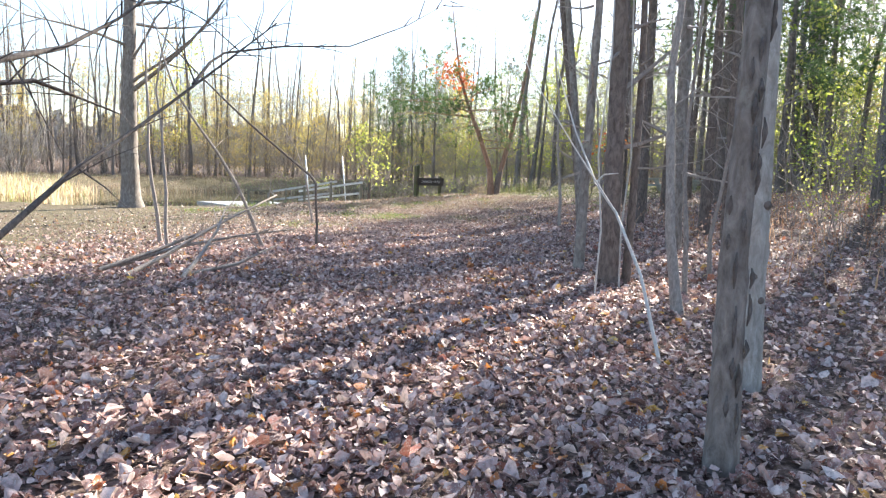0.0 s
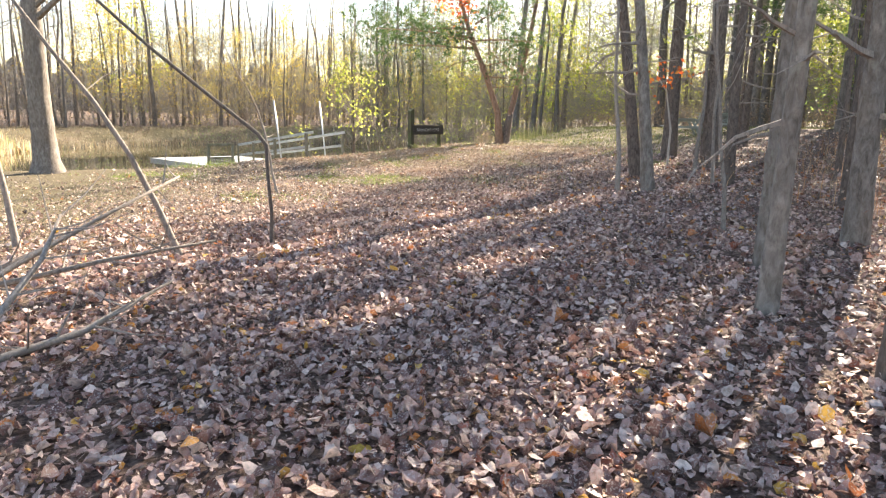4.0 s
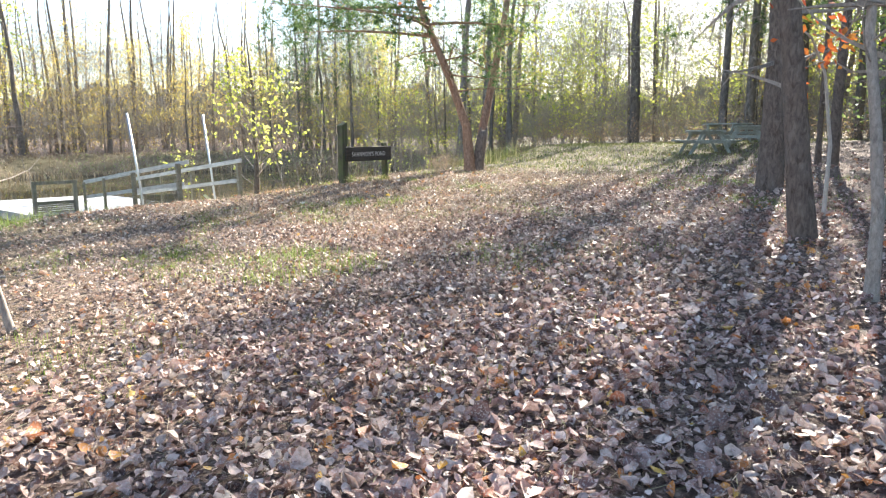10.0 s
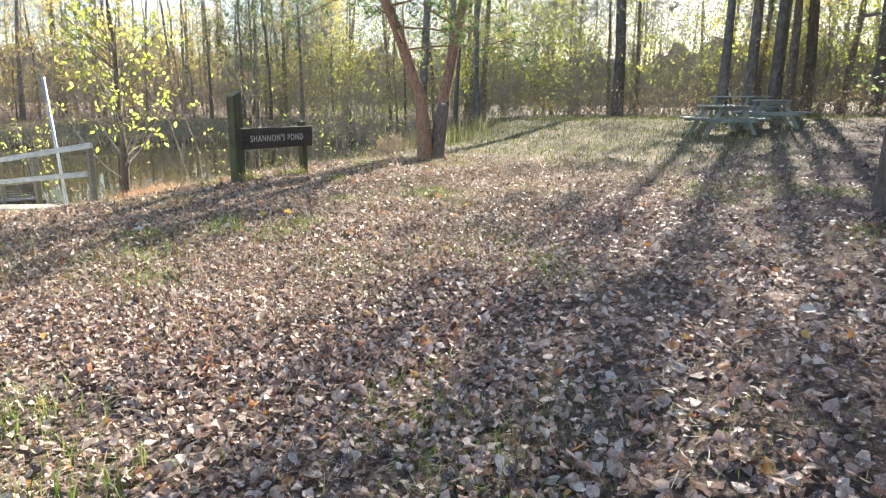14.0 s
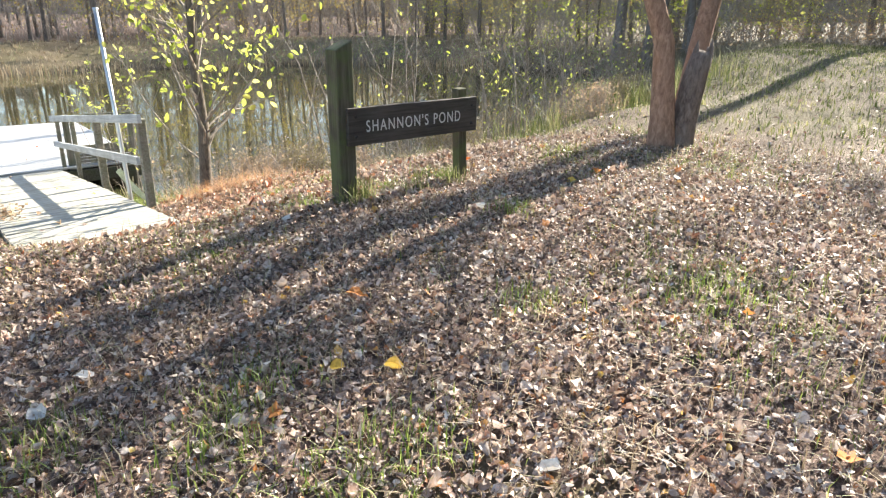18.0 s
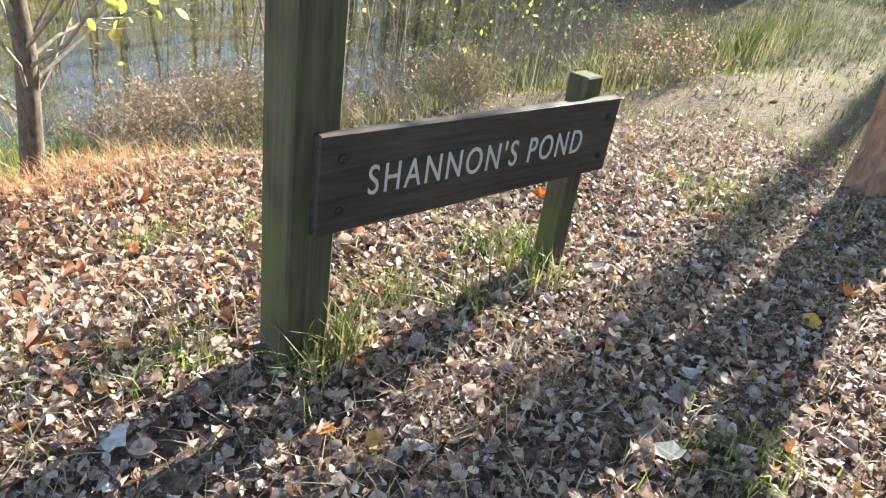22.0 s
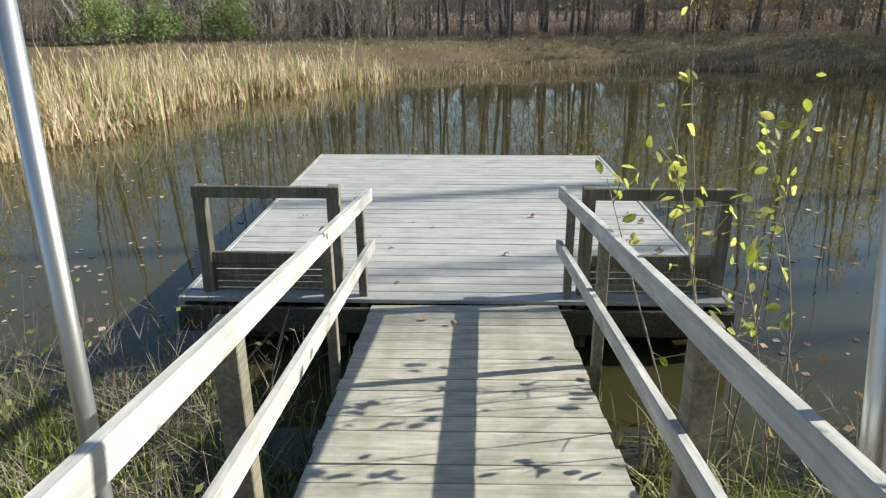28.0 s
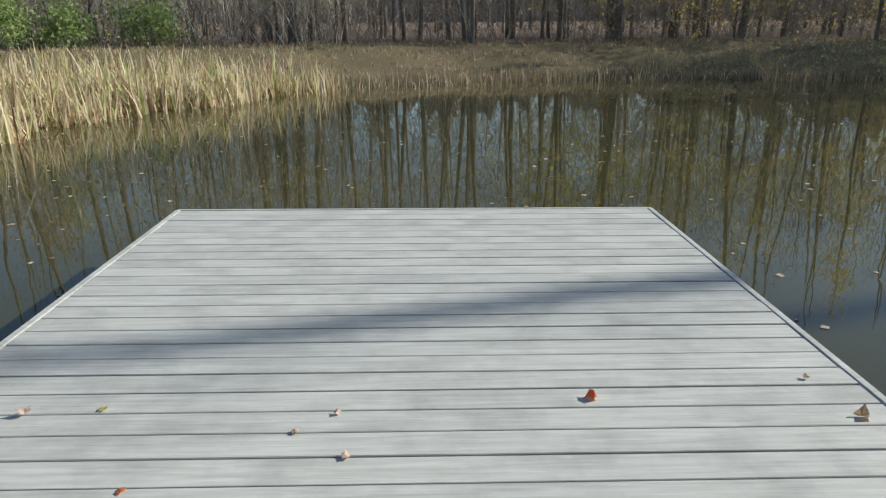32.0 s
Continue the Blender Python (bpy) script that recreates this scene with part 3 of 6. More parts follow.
# galvanised pipes driven in beside the ramp
for x, y, lean in ((16.86, 26.02, (-0.17, 0.32)), (18.55, 25.72, (0.0, 0.5))):
    pole = thing("steel_pole", "tall slim galvanised steel pole driven in beside the ramp", "pole", group="poles at the ramp")
    b = Buf()
    b.tube([(x, y, -1.5), (x + lean[0] * 0.5, y + lean[1] * 0.5, 0.3), (x + lean[0], y + lean[1], 1.72)], [0.026] * 3, 12)
    part("pipe", b.mesh("pipe", True), M["steel"], pole)
    c = Buf()
    c.tube([(x + lean[0], y + lean[1], 1.70), (x + lean[0], y + lean[1], 1.74)], [0.030, 0.030], 12)
    part("cap", c.mesh("cap", True), M["steel"], pole)

# a long bent leaf blade beside the rail
blade = thing("leaf_blade", "long pale green leaf blade bent down beside the ramp rail", "leaf")
b = Buf()
prev = None
for k in range(11):
    t = k / 10
    p = Vector((18.58 + 0.30 * t, 26.42 - 0.85 * t, -0.28 - 0.36 * t - 0.10 * math.sin(math.pi * t)))
    half = 0.032 * (1 - t ** 3) + 0.002
    q = [p + Vector(d) for d in ((-half, 0, -half * 0.6), (0, 0.004, 0.008), (half, 0, half * 0.6), (0, 0.004, -0.003))]
    if prev:
        b.add([tuple(v) for v in prev + q], [(0, 1, 5, 4), (1, 2, 6, 5), (2, 3, 7, 6), (3, 0, 4, 7)])
    prev = q
part("blade", b, M["strap"], blade)

# ---- the sign ----
sign = thing("park_sign", "dark stained wooden sign board bolted to two mossy posts", "sign")
SX, SY = 19.405, 22.0
bm = plank(0.17, 0.16, 1.62, 0.008, 0.0, 3)
for v in bm.verts:
    if v.co.z > 0.5:
        v.co.z += (0.0 if v.co.x > -0.03 else -0.07) + 0.012 * v.co.y
part("main_post", bm, M["sign_post"], sign, "tall square post, green with algae", pose(SX, SY, 1.50 - 0.81, 0.3, -0.4, 3))
bm = plank(0.105, 0.10, 1.15, 0.006, 0.0, 4)
part("short_post", bm, M["sign_post"], sign, "short weathered post", pose(20.735, 22.01, 1.035 - 0.575, 0.2, -2.0, 2))
BOARD = pose(20.135, 21.925, 0.79, 0, 0, 1.4)
board = part("sign_board", plank(1.48, 0.042, 0.325, 0.006, 0.002, 6), M["sign_board"], sign, "dark board with routed pale letters", BOARD)
fc = bpy.data.curves.new("letters", "FONT")
fc.body, fc.size, fc.extrude, fc.align_x, fc.space_character = "SHANNON'S POND", 0.142, 0.0015, "CENTER", 1.235
fo = bpy.data.objects.new("letters", fc)
scene.collection.objects.link(fo)
bpy.context.view_layer.update()
me = bpy.data.meshes.new_from_object(fo.evaluated_get(bpy.context.evaluated_depsgraph_get()))
bpy.data.objects.remove(fo)
bm = bmesh.new()
bm.from_mesh(me)
left = set(bm.faces)
while left:
    seed = left.pop()
    island, todo = {seed}, [seed]
    while todo:
        for e in todo.pop().edges:
            for g in e.link_faces:
                if g in left:
                    left.discard(g)
                    island.add(g)
                    todo.append(g)
    glyph = Buf()
    verts = list({v for f in island for v in f.verts})
    at = {v: i for i, v in enumerate(verts)}
    glyph.add([tuple(v.co) for v in verts], [tuple(at[v] for v in f.verts) for f in island])
    part("letter", glyph, M["paint"], board, "pale routed capital letter", pose(-0.016, -0.0225, -0.05, 90, 0, 0) @ Matrix.Diagonal((0.74, 1.0, 1.0, 1)))
bm.free()
for x in (-0.66, 0.67):
    for z in (-0.085, 0.085):
        b = Buf()
        b.tube([(x, -0.018, z), (x, -0.030, z), (x, -0.034, z)], [0.016, 0.015, 0.008], 8)
        part("bolt", b, M["iron"], board, "dark bolt head")

# ---- trees ----
LEAF = np.array([(0, -0.5, 0), (0.30, -0.05, 0.05), (0, 0.5, 0), (-0.30, -0.05, 0.05)])
LEAF_F = [(0, 1, 2, 3)]
BROAD = np.array([(0, -0.5, 0), (0.2, -0.3, 0.03), (0.29, 0.0, 0.06), (0.2, 0.28, 0.05), (0, 0.5, -0.04), (-0.2, 0.28, 0.05), (-0.29, 0.0, 0.06), (-0.2, -0.3, 0.03), (0, 0, -0.02)])
BROAD_F = [(8, k, (k + 1) % 8) for k in range(8)]
CLUMP = []
_r = random.Random(3)
for _k in range(16):
    d = Vector((_r.gauss(0, 1), _r.gauss(0, 1), _r.gauss(0.25, 0.8))).normalized()
    s = d.orthogonal().normalized() * 0.022
    CLUMP += [tuple(-s), tuple(s), tuple(d * _r.uniform(0.35, 0.55))]
CLUMP = np.array(CLUMP)
CLUMP_F = [(3 * k, 3 * k + 1, 3 * k + 2) for k in range(16)]


def trunk_line(rng, height, wander, n=9, lean=(0, 0)):
    off = np.cumsum(rng.normal(0, wander, (n, 2)), 0) * (np.linspace(0, 1, n) ** 0.7)[:, None]
    off[0] = 0
    return [Vector((off[i, 0] + lean[0] * (i / (n - 1)), off[i, 1] + lean[1] * (i / (n - 1)), height * i / (n - 1))) for i in range(n)]


def along(line, s):
    f = s * (len(line) - 1)
    i = min(int(f), len(line) - 2)
    return line[i].lerp(line[i + 1], f - i)


def limbs_on(rng, line, r0, count, lo, hi, reach, rise, twigs, sides=5, taper=0.85, droop=0.0):
    """Limbs and twigs on a trunk line: their mesh, and the places where leaves sit."""
    wood, tips = Buf(), []
    for k in range(count):
        s = lo + (hi - lo) * (k + rng.uniform(0, 1)) / count
        p = along(line, s)
        h = rng.uniform(0, 2 * math.pi)
        size = reach * (1.15 - s) * rng.uniform(0.6, 1.2)
        up = rise + rng.normal(0, 0.18)
        rad = max(0.0008 if r0 < 0.01 else 0.006, r0 * (1 - taper * s) * rng.uniform(0.22, 0.4))
        pts, d = [p], Vector((math.cos(h), math.sin(h), up)).normalized()
        for j in range(4):
            d = (d + Vector(rng.normal(0, 0.16, 3)) + Vector((0, 0, 0.10 - droop))).normalized()
            pts.append(pts[-1] + d * size / 4)
        wood.tube(pts, [rad, rad * 0.75, rad * 0.55, rad * 0.35, rad * 0.15], sides, False)
        for _ in range(twigs):
            t = rng.uniform(0.3, 1.0)
            q = along(pts, t)
            e = (d + Vector(rng.normal(0, 0.7, 3))).normalized()
            l = size * rng.uniform(0.2, 0.42)
            q1, q2 = q + e * l * 0.5 + Vector((0, 0, 0.03 * l)), q + e * l + Vector((0, 0, 0.12 * l - droop * l))
            wood.tube([q, q2], [rad * 0.35, rad * 0.08], 3, False)
            tips += [q1, q2, q.lerp(q1, 0.5)]
    return wood, tips


def crown_mesh(rng, tips, count, size, spread, shape=LEAF, faces=LEAF_F, name="crown", tilt=0.9):
    pick = np.array([tuple(t) for t in tips])[rng.integers(0, len(tips), count)]
    pick = pick + rng.normal(0, spread, (count, 3))
    return many(name, scatter(rng, pick, shape, size * rng.uniform(0.6, 1.3, count), tilt), len(shape), faces)


def gnarled(rng, pts, rad, sides):
    """A trunk with uneven girth, shallow flutes and swellings where limbs broke off."""
    fine, girth = list(pts[:4]), list(rad[:4])
    for i in range(3, len(pts) - 1):
        steps = 6 if i < 7 else 2
        for j in range(1, steps + 1):
            fine.append(pts[i].lerp(pts[i + 1], j / steps))
            girth.append((rad[i] + (rad[i + 1] - rad[i]) * j / steps) * (1 + rng.normal(0, 0.025)))
    b = Buf()
    b.tube(fine, girth, sides)
    v = b.v[0].reshape(len(fine), sides, 3)
    mid = v.mean(1, keepdims=True)
    flute = 0.98 + 0.04 * np.sin(3 * np.arange(sides) * 2 * math.pi / sides + rng.uniform(0, 6))
    rough = flute[None, :] * (1 + rng.normal(0, 0.02, (len(fine), sides)))
    for _ in range(14):
        rough[rng.integers(5, min(len(fine) - 1, 26)), rng.integers(0, sides)] *= rng.uniform(1.08, 1.2)
    b.v[0] = (mid + (v - mid) * rough[:, :, None]).reshape(-1, 3)
    return b


def make_tree(seed, height, r0, bark, label, wander=0.12, limbs=16, lo=0.35, reach=3.2, rise=0.6, twigs=5, leaves=0, leaf="yellow_leaf", size=0.14, spread=0.25, lean=(0, 0), sides=8,
              name="tree", needles=0, root=1.2, group=""):
    rng = np.random.default_rng(seed)
    line = trunk_line(rng, height, wander, 10, lean)
    t = thing(name, label, "tree", group=group)
    b = Buf()
    pts = [line[0] - Vector((0, 0, 0.3)), line[0] + Vector((0, 0, 0.02)), along(line, 0.018), along(line, 0.05)] + line[1:]
    rad = [r0 * root * 1.1, r0 * root, r0 * 1.12, r0] + [r0 * (1 - 0.88 * i / 9) for i in range(1, 10)]
    if sides > 8:
        b = gnarled(rng, pts, rad, sides)
    else:
        b.tube(pts, rad, sides)
    part("trunk", b.mesh("trunk", True), M[bark], t)
    wood, tips = limbs_on(rng, line, 0.5 * r0 if bark == "far_bark" else r0, limbs, lo, 0.98, reach, rise, twigs, 3 if name == "woodland_tree" else 5)
    if wood.n:
        part("branchwork", wood, M["far_twig" if bark == "far_bark" else bark], t)
    if leaves:
        me = crown_mesh(rng, tips, leaves, size, spread)
        part("crown", me, M[leaf], t)
    if needles:
        me = crown_mesh(rng, tips, needles, size, spread, CLUMP, CLUMP_F)
        part("crown", me, M["needles"], t)
    return t


def plant(tree, x, y, turn, scale=1.0, sink=0.0):
    tree.matrix_basis = pose(x, y, gz(x, y) - sink, 0, 0, turn) @ Matrix.Scale(scale, 4)
    return tree


# tall pines beside the path: bare shafts with short dead snags, green crowns far above
PINES = [(7.98, 5.03, 0.14, 15.5, 0.10), (8.22, 4.92, 0.06, 12.0, 0.15), (12.1, 6.4, 0.15, 15.0, 0.08), (13.55, 6.1, 0.11, 14.5, 0.1), (15.1, 7.3, 0.14, 15.0, 0.1), (8.84, 6.09, 0.085, 12.0, 0.1),
         (10.46, 6.75, 0.09, 13.0, 0.08), (17.42, 12.2, 0.155, 16.5, 0.07), (15.43, 10.78, 0.135, 15.0, 0.07), (19.4, 11.48, 0.22, 17.0, 0.06), (16.55, 9.75, 0.115, 14.5, 0.1), (21.66, 13.65, 0.23, 17.5, 0.05),
         (21.3, 11.8, 0.09, 14.0, 0.08), (26.5, 13.6, 0.14, 15.0, 0.1), (27.1, 14.0, 0.075, 13.0, 0.1), (25.3, 11.9, 0.24, 16.5, 0.06), (19.35, 8.7, 0.07, 12.0, 0.08)]
THIN = (2, 3, 5, 6, 7, 11, 16)
LEANING = {7: (-1.45, 1.75), 8: (-1.2, 1.4)}
for k, (x, y, rad, high, wander) in enumerate(PINES):
    t = make_tree(100 + k, high, 0.86 * rad, "pine_bark" if k not in (2, 5, 6, 8) else "grey_bark", "tall straight pine with rough grey-brown bark", wander * 0.5, 24, 0.6 if k in THIN else 0.36, 3.6, 0.2, 6, needles=90 if k in THIN else 480, size=0.46, spread=0.24,
                  sides=14, name="pine_tree", group="pines beside the path", lean=LEANING.get(k, (0, 0)))
    rng = np.random.default_rng(500 + k)
    line = [Vector((0, 0, 0)), Vector((*LEANING.get(k, (0, 0)), high)) * 0.5]
    snag, _ = limbs_on(rng, line, rad, 12, 0.18, 0.95, 1.3, 0.1, 2, 4, 0.4, 0.1)
    part("dead_branchwork", snag, M["twig"], t, "thin dead lower branches")
    plant(t, x, y, 0 if k in LEANING else k * 47)

# two young trunks close to the start
t = make_tree(150, 9, 0.072, "grey_bark", "young tree with flaking patched bark", 0.05, 14, 0.4, 2.2, 0.5, 5, sides=12, name="young_tree", lean=(0.3, 0.1))
scar_r = random.Random(12)
for k in range(22):
    z, h = 0.25 + 0.09 * k + scar_r.uniform(-0.03, 0.03), 3.95 + scar_r.uniform(-1.5, 1.5)
    rr, tall = 0.072 * (1 - 0.1 * z / 1.0 * 0.9), scar_r.uniform(0.04, 0.11)
    d = Vector((math.cos(h), math.sin(h), 0))
    mid = Vector((0.033 * z, 0.011 * z, z))
    b = Buf()
    b.tube([mid + d * (rr - 0.008) - Vector((0, 0, tall)), mid + d * (rr - 0.001) - Vector((0, 0, tall * 0.4)), mid + d * rr, mid + d * (rr - 0.001) + Vector((0, 0, tall * 0.5)), mid + d * (rr - 0.008) + Vector((0, 0, tall))],
           [0.003, 0.008, scar_r.uniform(0.010, 0.017), 0.008, 0.003], 7)
    part("bark_scar", b.mesh("bark_scar", True), M["limb"], t, "dark flaking scar" if k == 0 else "")
plant(t, 3.81, 1.64, 0)
t = make_tree(151, 10, 0.098, "smooth_bark", "young tree with smooth pale grey bark and dark knots", 0.03, 14, 0.45, 2.2, 0.5, 5, sides=12, name="young_tree", lean=(0.2, 0.1))
for k, (z, h, w) in enumerate([(0.42, 2.6, 0.03), (0.75, 3.6, 0.035), (1.02, 2.9, 0.045), (1.32, 3.3, 0.03), (1.6, 2.75, 0.05), (0.6, 4.3, 0.03), (1.2, 4.2, 0.04), (1.9, 3.4, 0.04)]):
    b = Buf()
    rr = 0.096 * (1 - 0.088 * z)
    d = Vector((math.cos(h), math.sin(h), 0))
    b.tube([d * (rr - 0.02) + Vector((0.02 * z, 0.01 * z, z)), d * (rr + 0.006) + Vector((0.02 * z, 0.01 * z, z - 0.004)), d * (rr + 0.016) + Vector((0.02 * z, 0.01 * z, z - 0.012))], [w, w * 0.8, w * 0.35], 9)
    part("knot", b.mesh("knot", True), M["pine_bark"], t)
plant(t, 5.13, 2.11, 0)
for k, (x, y, rad, high) in enumerate([(6.92, 3.53, 0.055, 7), (8.0, 4.02, 0.03, 6), (12.2, 7.9, 0.03, 5), (16.9, 10.2, 0.035, 6), (15.05, 11.2, 0.05, 6), (19.0, 11.6, 0.05, 7), (9.4, 4.4, 0.03, 5)]):
    t = make_tree(170 + k, high, rad, "twig", "slender bare sapling among the pines", 0.12, 12, 0.25, 1.6, 0.7, 4, sides=8, name="sapling", group="bare saplings")
    plant(t, x, y, k * 70)

# big tree at the edge of the field
t = make_tree(160, 17, 0.30, "grey_bark", "large bare tree with a stout grey trunk", 0.10, 24, 0.2, 6.0, 0.5, 8, sides=16, name="large_tree", root=1.5)
plant(t, 8.9, 24.8, 20)

# forked pine behind the sign, with a broken-off third stem
fork = thing("forked_pine", "forked pine with reddish bark and a broken stump between its stems", "tree")
fx, fy = 23.55, 21.55
fz = gz(fx, fy)
stems = {"left_stem": [(-0.06, 0, -0.3), (-0.07, 0.02, 0.3), (-0.13, 0.07, 1.2), (-0.42, 0.42, 2.5), (-0.78, 0.95, 4.0), (-1.0, 1.35, 5.4), (-1.3, 1.7, 8.5)],
         "right_stem": [(0.16, -0.02, -0.3), (0.30, -0.03, 0.4), (0.62, 0.08, 1.2), (1.42, 0.27, 2.8), (2.1, 0.4, 4.4), (2.75, 0.5, 6.6), (3.2, 0.6, 9.0)]}
rng = np.random.default_rng(61)
fork_tips, bough_tips = [], []
for name, line in stems.items():
    line = [Vector(p) for p in line]
    b = Buf()
    b.tube(line, [0.20, 0.145, 0.115, 0.10, 0.085, 0.06, 0.02], 14)
    part("stem", b.mesh("stem", True), M["red_bark"], fork)
    wood, tips = limbs_on(rng, line, 0.12, 24, 0.44, 0.98, 3.2, 0.12, 7, 5, 0.7, 0.06)
    part("branchwork", wood, M["red_bark"], fork)
    fork_tips += tips
for k, (z, reach, head) in enumerate([(3.5, 3.4, 2.3), (3.9, 4.2, 2.6), (3.7, 2.6, 3.4), (4.2, 3.6, 1.9), (4.4, 3.0, 4.2), (3.8, 2.4, 5.6)]):
    foot = Vector((-0.7, 0.8, z))
    way = Vector((math.cos(head), math.sin(head), 0.12))
    pts = [foot + way * reach * j / 4 + Vector((0, 0, -0.05 * j * j * 0.4)) for j in range(5)]
    b = Buf()
    b.tube(pts, [0.04, 0.032, 0.024, 0.015, 0.005], 6, False)
    for _ in range(14):
        q = along(pts, rng.uniform(0.3, 1))
        e = (way + Vector(rng.normal(0, 0.6, 3))).normalized() * rng.uniform(0.3, 0.8)
        b.tube([q, q + e], [0.008, 0.003], 4, False)
        bough_tips += [q + e, q + e * 0.6, q + e * 0.8]
    part("bough", b, M["red_bark"], fork)
part("crown", crown_mesh(rng, fork_tips, 800, 0.3, 0.14, CLUMP, CLUMP_F), M["needles"], fork)
part("crown", crown_mesh(rng, bough_tips, 520, 0.4, 0.2, CLUMP, CLUMP_F), M["needles"], fork, "green needles along the low boughs")
b = Buf()
b.tube([(0.16, -0.06, -0.2), (0.19, -0.1, 0.3), (0.24, -0.14, 0.8), (0.29, -0.17, 1.04), (0.31, -0.18, 1.1)], [0.2, 0.15, 0.14, 0.125, 0.06], 12)
for k in range(7):
    a = k * 0.9
    foot = Vector((0.29 + 0.085 * math.cos(a), -0.17 + 0.085 * math.sin(a), 1.0))
    b.tube([foot, foot + Vector((0.01, 0, 0.09 + 0.05 * math.sin(5 * a))), foot + Vector((0.02, 0.0, 0.15 + 0.09 * math.sin(5 * a)))], [0.045, 0.03, 0.004], 5)
part("broken_stump", b.mesh("broken_stump", True), M["pine_bark"], fork, "dark broken stem")
vine = crown_mesh(rng, [Vector((-1.0, 1.35, 5.3)), Vector((-1.15, 1.5, 5.7)), Vector((-0.85, 1.15, 4.9)), Vector((-1.5, 1.9, 5.4))], 420, 0.15, 0.26)
vine.materials.append(M["red_leaf"])
part("vine_leaves", vine, None, fork, "bright red creeper leaves high on the stem")["kind"] = "stuff"
fork.matrix_basis = pose(fx, fy, fz)

# yellow-leaved sapling beside the ramp
rng = np.random.default_rng(71)
t = thing("yellow_sapling", "multi-stemmed sapling with sparse yellow-green leaves", "tree")
tips_all = []
b, tw = Buf(), Buf()
b.tube([(0, 0, -0.2), (0.01, 0, 0.15), (0.05, 0.02, 0.7), (0.02, 0.02, 1.3), (0.06, 0.04, 2.2), (0.0, 0.1, 3.4)], [0.078, 0.060, 0.052, 0.043, 0.028, 0.008], 12)
for k in range(34):
    h = rng.uniform(0, 2 * math.pi)
    z0 = rng.uniform(0.5, 2.3)
    d = Vector((math.cos(h), math.sin(h), rng.uniform(0.5, 1.4))).normalized()
    size = rng.uniform(0.9, 1.9) * (1.2 - z0 / 4)
    pts = [Vector((0.04, 0.02, z0))]
    for _ in range(4):
        d = (d + Vector(rng.normal(0, 0.17, 3)) + Vector((0, 0, 0.06))).normalized()
        pts.append(pts[-1] + d * size / 4)
    tw.tube(pts, [0.014, 0.011, 0.008, 0.005, 0.002], 5, False)
    tips_all += pts[2:]
    for _ in range(5):
        q = along(pts, rng.uniform(0.3, 1))
        e = (d + Vector(rng.normal(0, 0.6, 3))).normalized()
        l = rng.uniform(0.15, 0.5)
        tw.tube([q, q + e * l * 0.5, q + e * l + Vector((0, 0, 0.04))], [0.005, 0.003, 0.0015], 3, False)
        tips_all += [q + e * l * 0.6, q + e * l]
for k, (h, z0, size) in enumerate([(2.4, 0.32, 1.5), (4.4, 0.5, 1.5), (0.6, 0.4, 1.3), (5.4, 0.6, 1.6), (1.5, 0.65, 1.4), (3.6, 0.95, 1.4)]):
    d = Vector((math.cos(h), math.sin(h), 0.55)).normalized()
    pts = [Vector((0.03, 0.01, z0))]
    for _ in range(5):
        d = (d + Vector(rng.normal(0, 0.1, 3)) + Vector((0, 0, 0.2))).normalized()
        pts.append(pts[-1] + d * size / 5)
    bough = Buf()
    bough.tube(pts, [0.011, 0.0095, 0.008, 0.006, 0.004, 0.0015], 7, False)
    for _ in range(7):
        q = along(pts, rng.uniform(0.25, 1))
        e = (d + Vector(rng.normal(0, 0.7, 3))).normalized() * rng.uniform(0.15, 0.5)
        tw.tube([q, q + e * 0.5, q + e + Vector((0, 0, 0.03))], [0.0045, 0.003, 0.0012], 4, False)
        tips_all += [q + e, q + e * 0.7]
    part("bough", bough.mesh("bough", True), M["sapling_bark"], t)
# trunk shade is put into its colour; boughs keep the lighter bark
part("trunk", b.mesh("trunk", True), M["sapling_trunk"], t, "rough stem, coloured dark for its shaded side")
part("branchwork", tw, M["sapling_bark"], t)
tips_all = [p for p in tips_all if p.x > -0.62]
part("foliage", crown_mesh(rng, tips_all, 780, 0.08, 0.07, BROAD, BROAD_F), M["lime_leaf"], t)
plant(t, 19.25, 25.1, 0, 1.22)

# bent sapling: upright, then snapped over sideways
t = thing("bent_sapling", "thin dark sapling bent sharply over at chest height", "tree")
b = Buf()
b.tube([(0, 0, -0.1), (0.02, 0, 0.4), (0.0, 0.03, 0.9), (-0.01, 0.02, 1.22), (-0.09, 0.08, 1.36), (-0.45, 0.42, 1.75), (-1.0, 0.9, 2.35), (-1.7, 1.5, 3.2), (-2.5, 2.2, 4.3)],
       [0.028, 0.024, 0.023, 0.026, 0.024, 0.022, 0.02, 0.016, 0.006], 8)
part("stem", b.mesh("stem", True), M["limb"], t)
plant(t, 7.95, 11.66, 0)
for k, (x, y, rad, high, lean) in enumerate([(6.8, 11.65, 0.036, 5.0, (-1.3, 0.9)), (10.8, 16.3, 0.03, 3.6, (-0.9, 0.9)), (4.7, 10.65, 0.03, 4.6, (-0.3, 0.2)), (5.6, 13.4, 0.04, 5.5, (-0.5, 0.4))]):
    t = make_tree(190 + k, high, rad, "twig", "thin bare leaning sapling", 0.12, 9, 0.3, 1.8, 0.5, 4, sides=7, name="sapling", lean=lean, group="bare saplings")
    plant(t, x, y, 0)

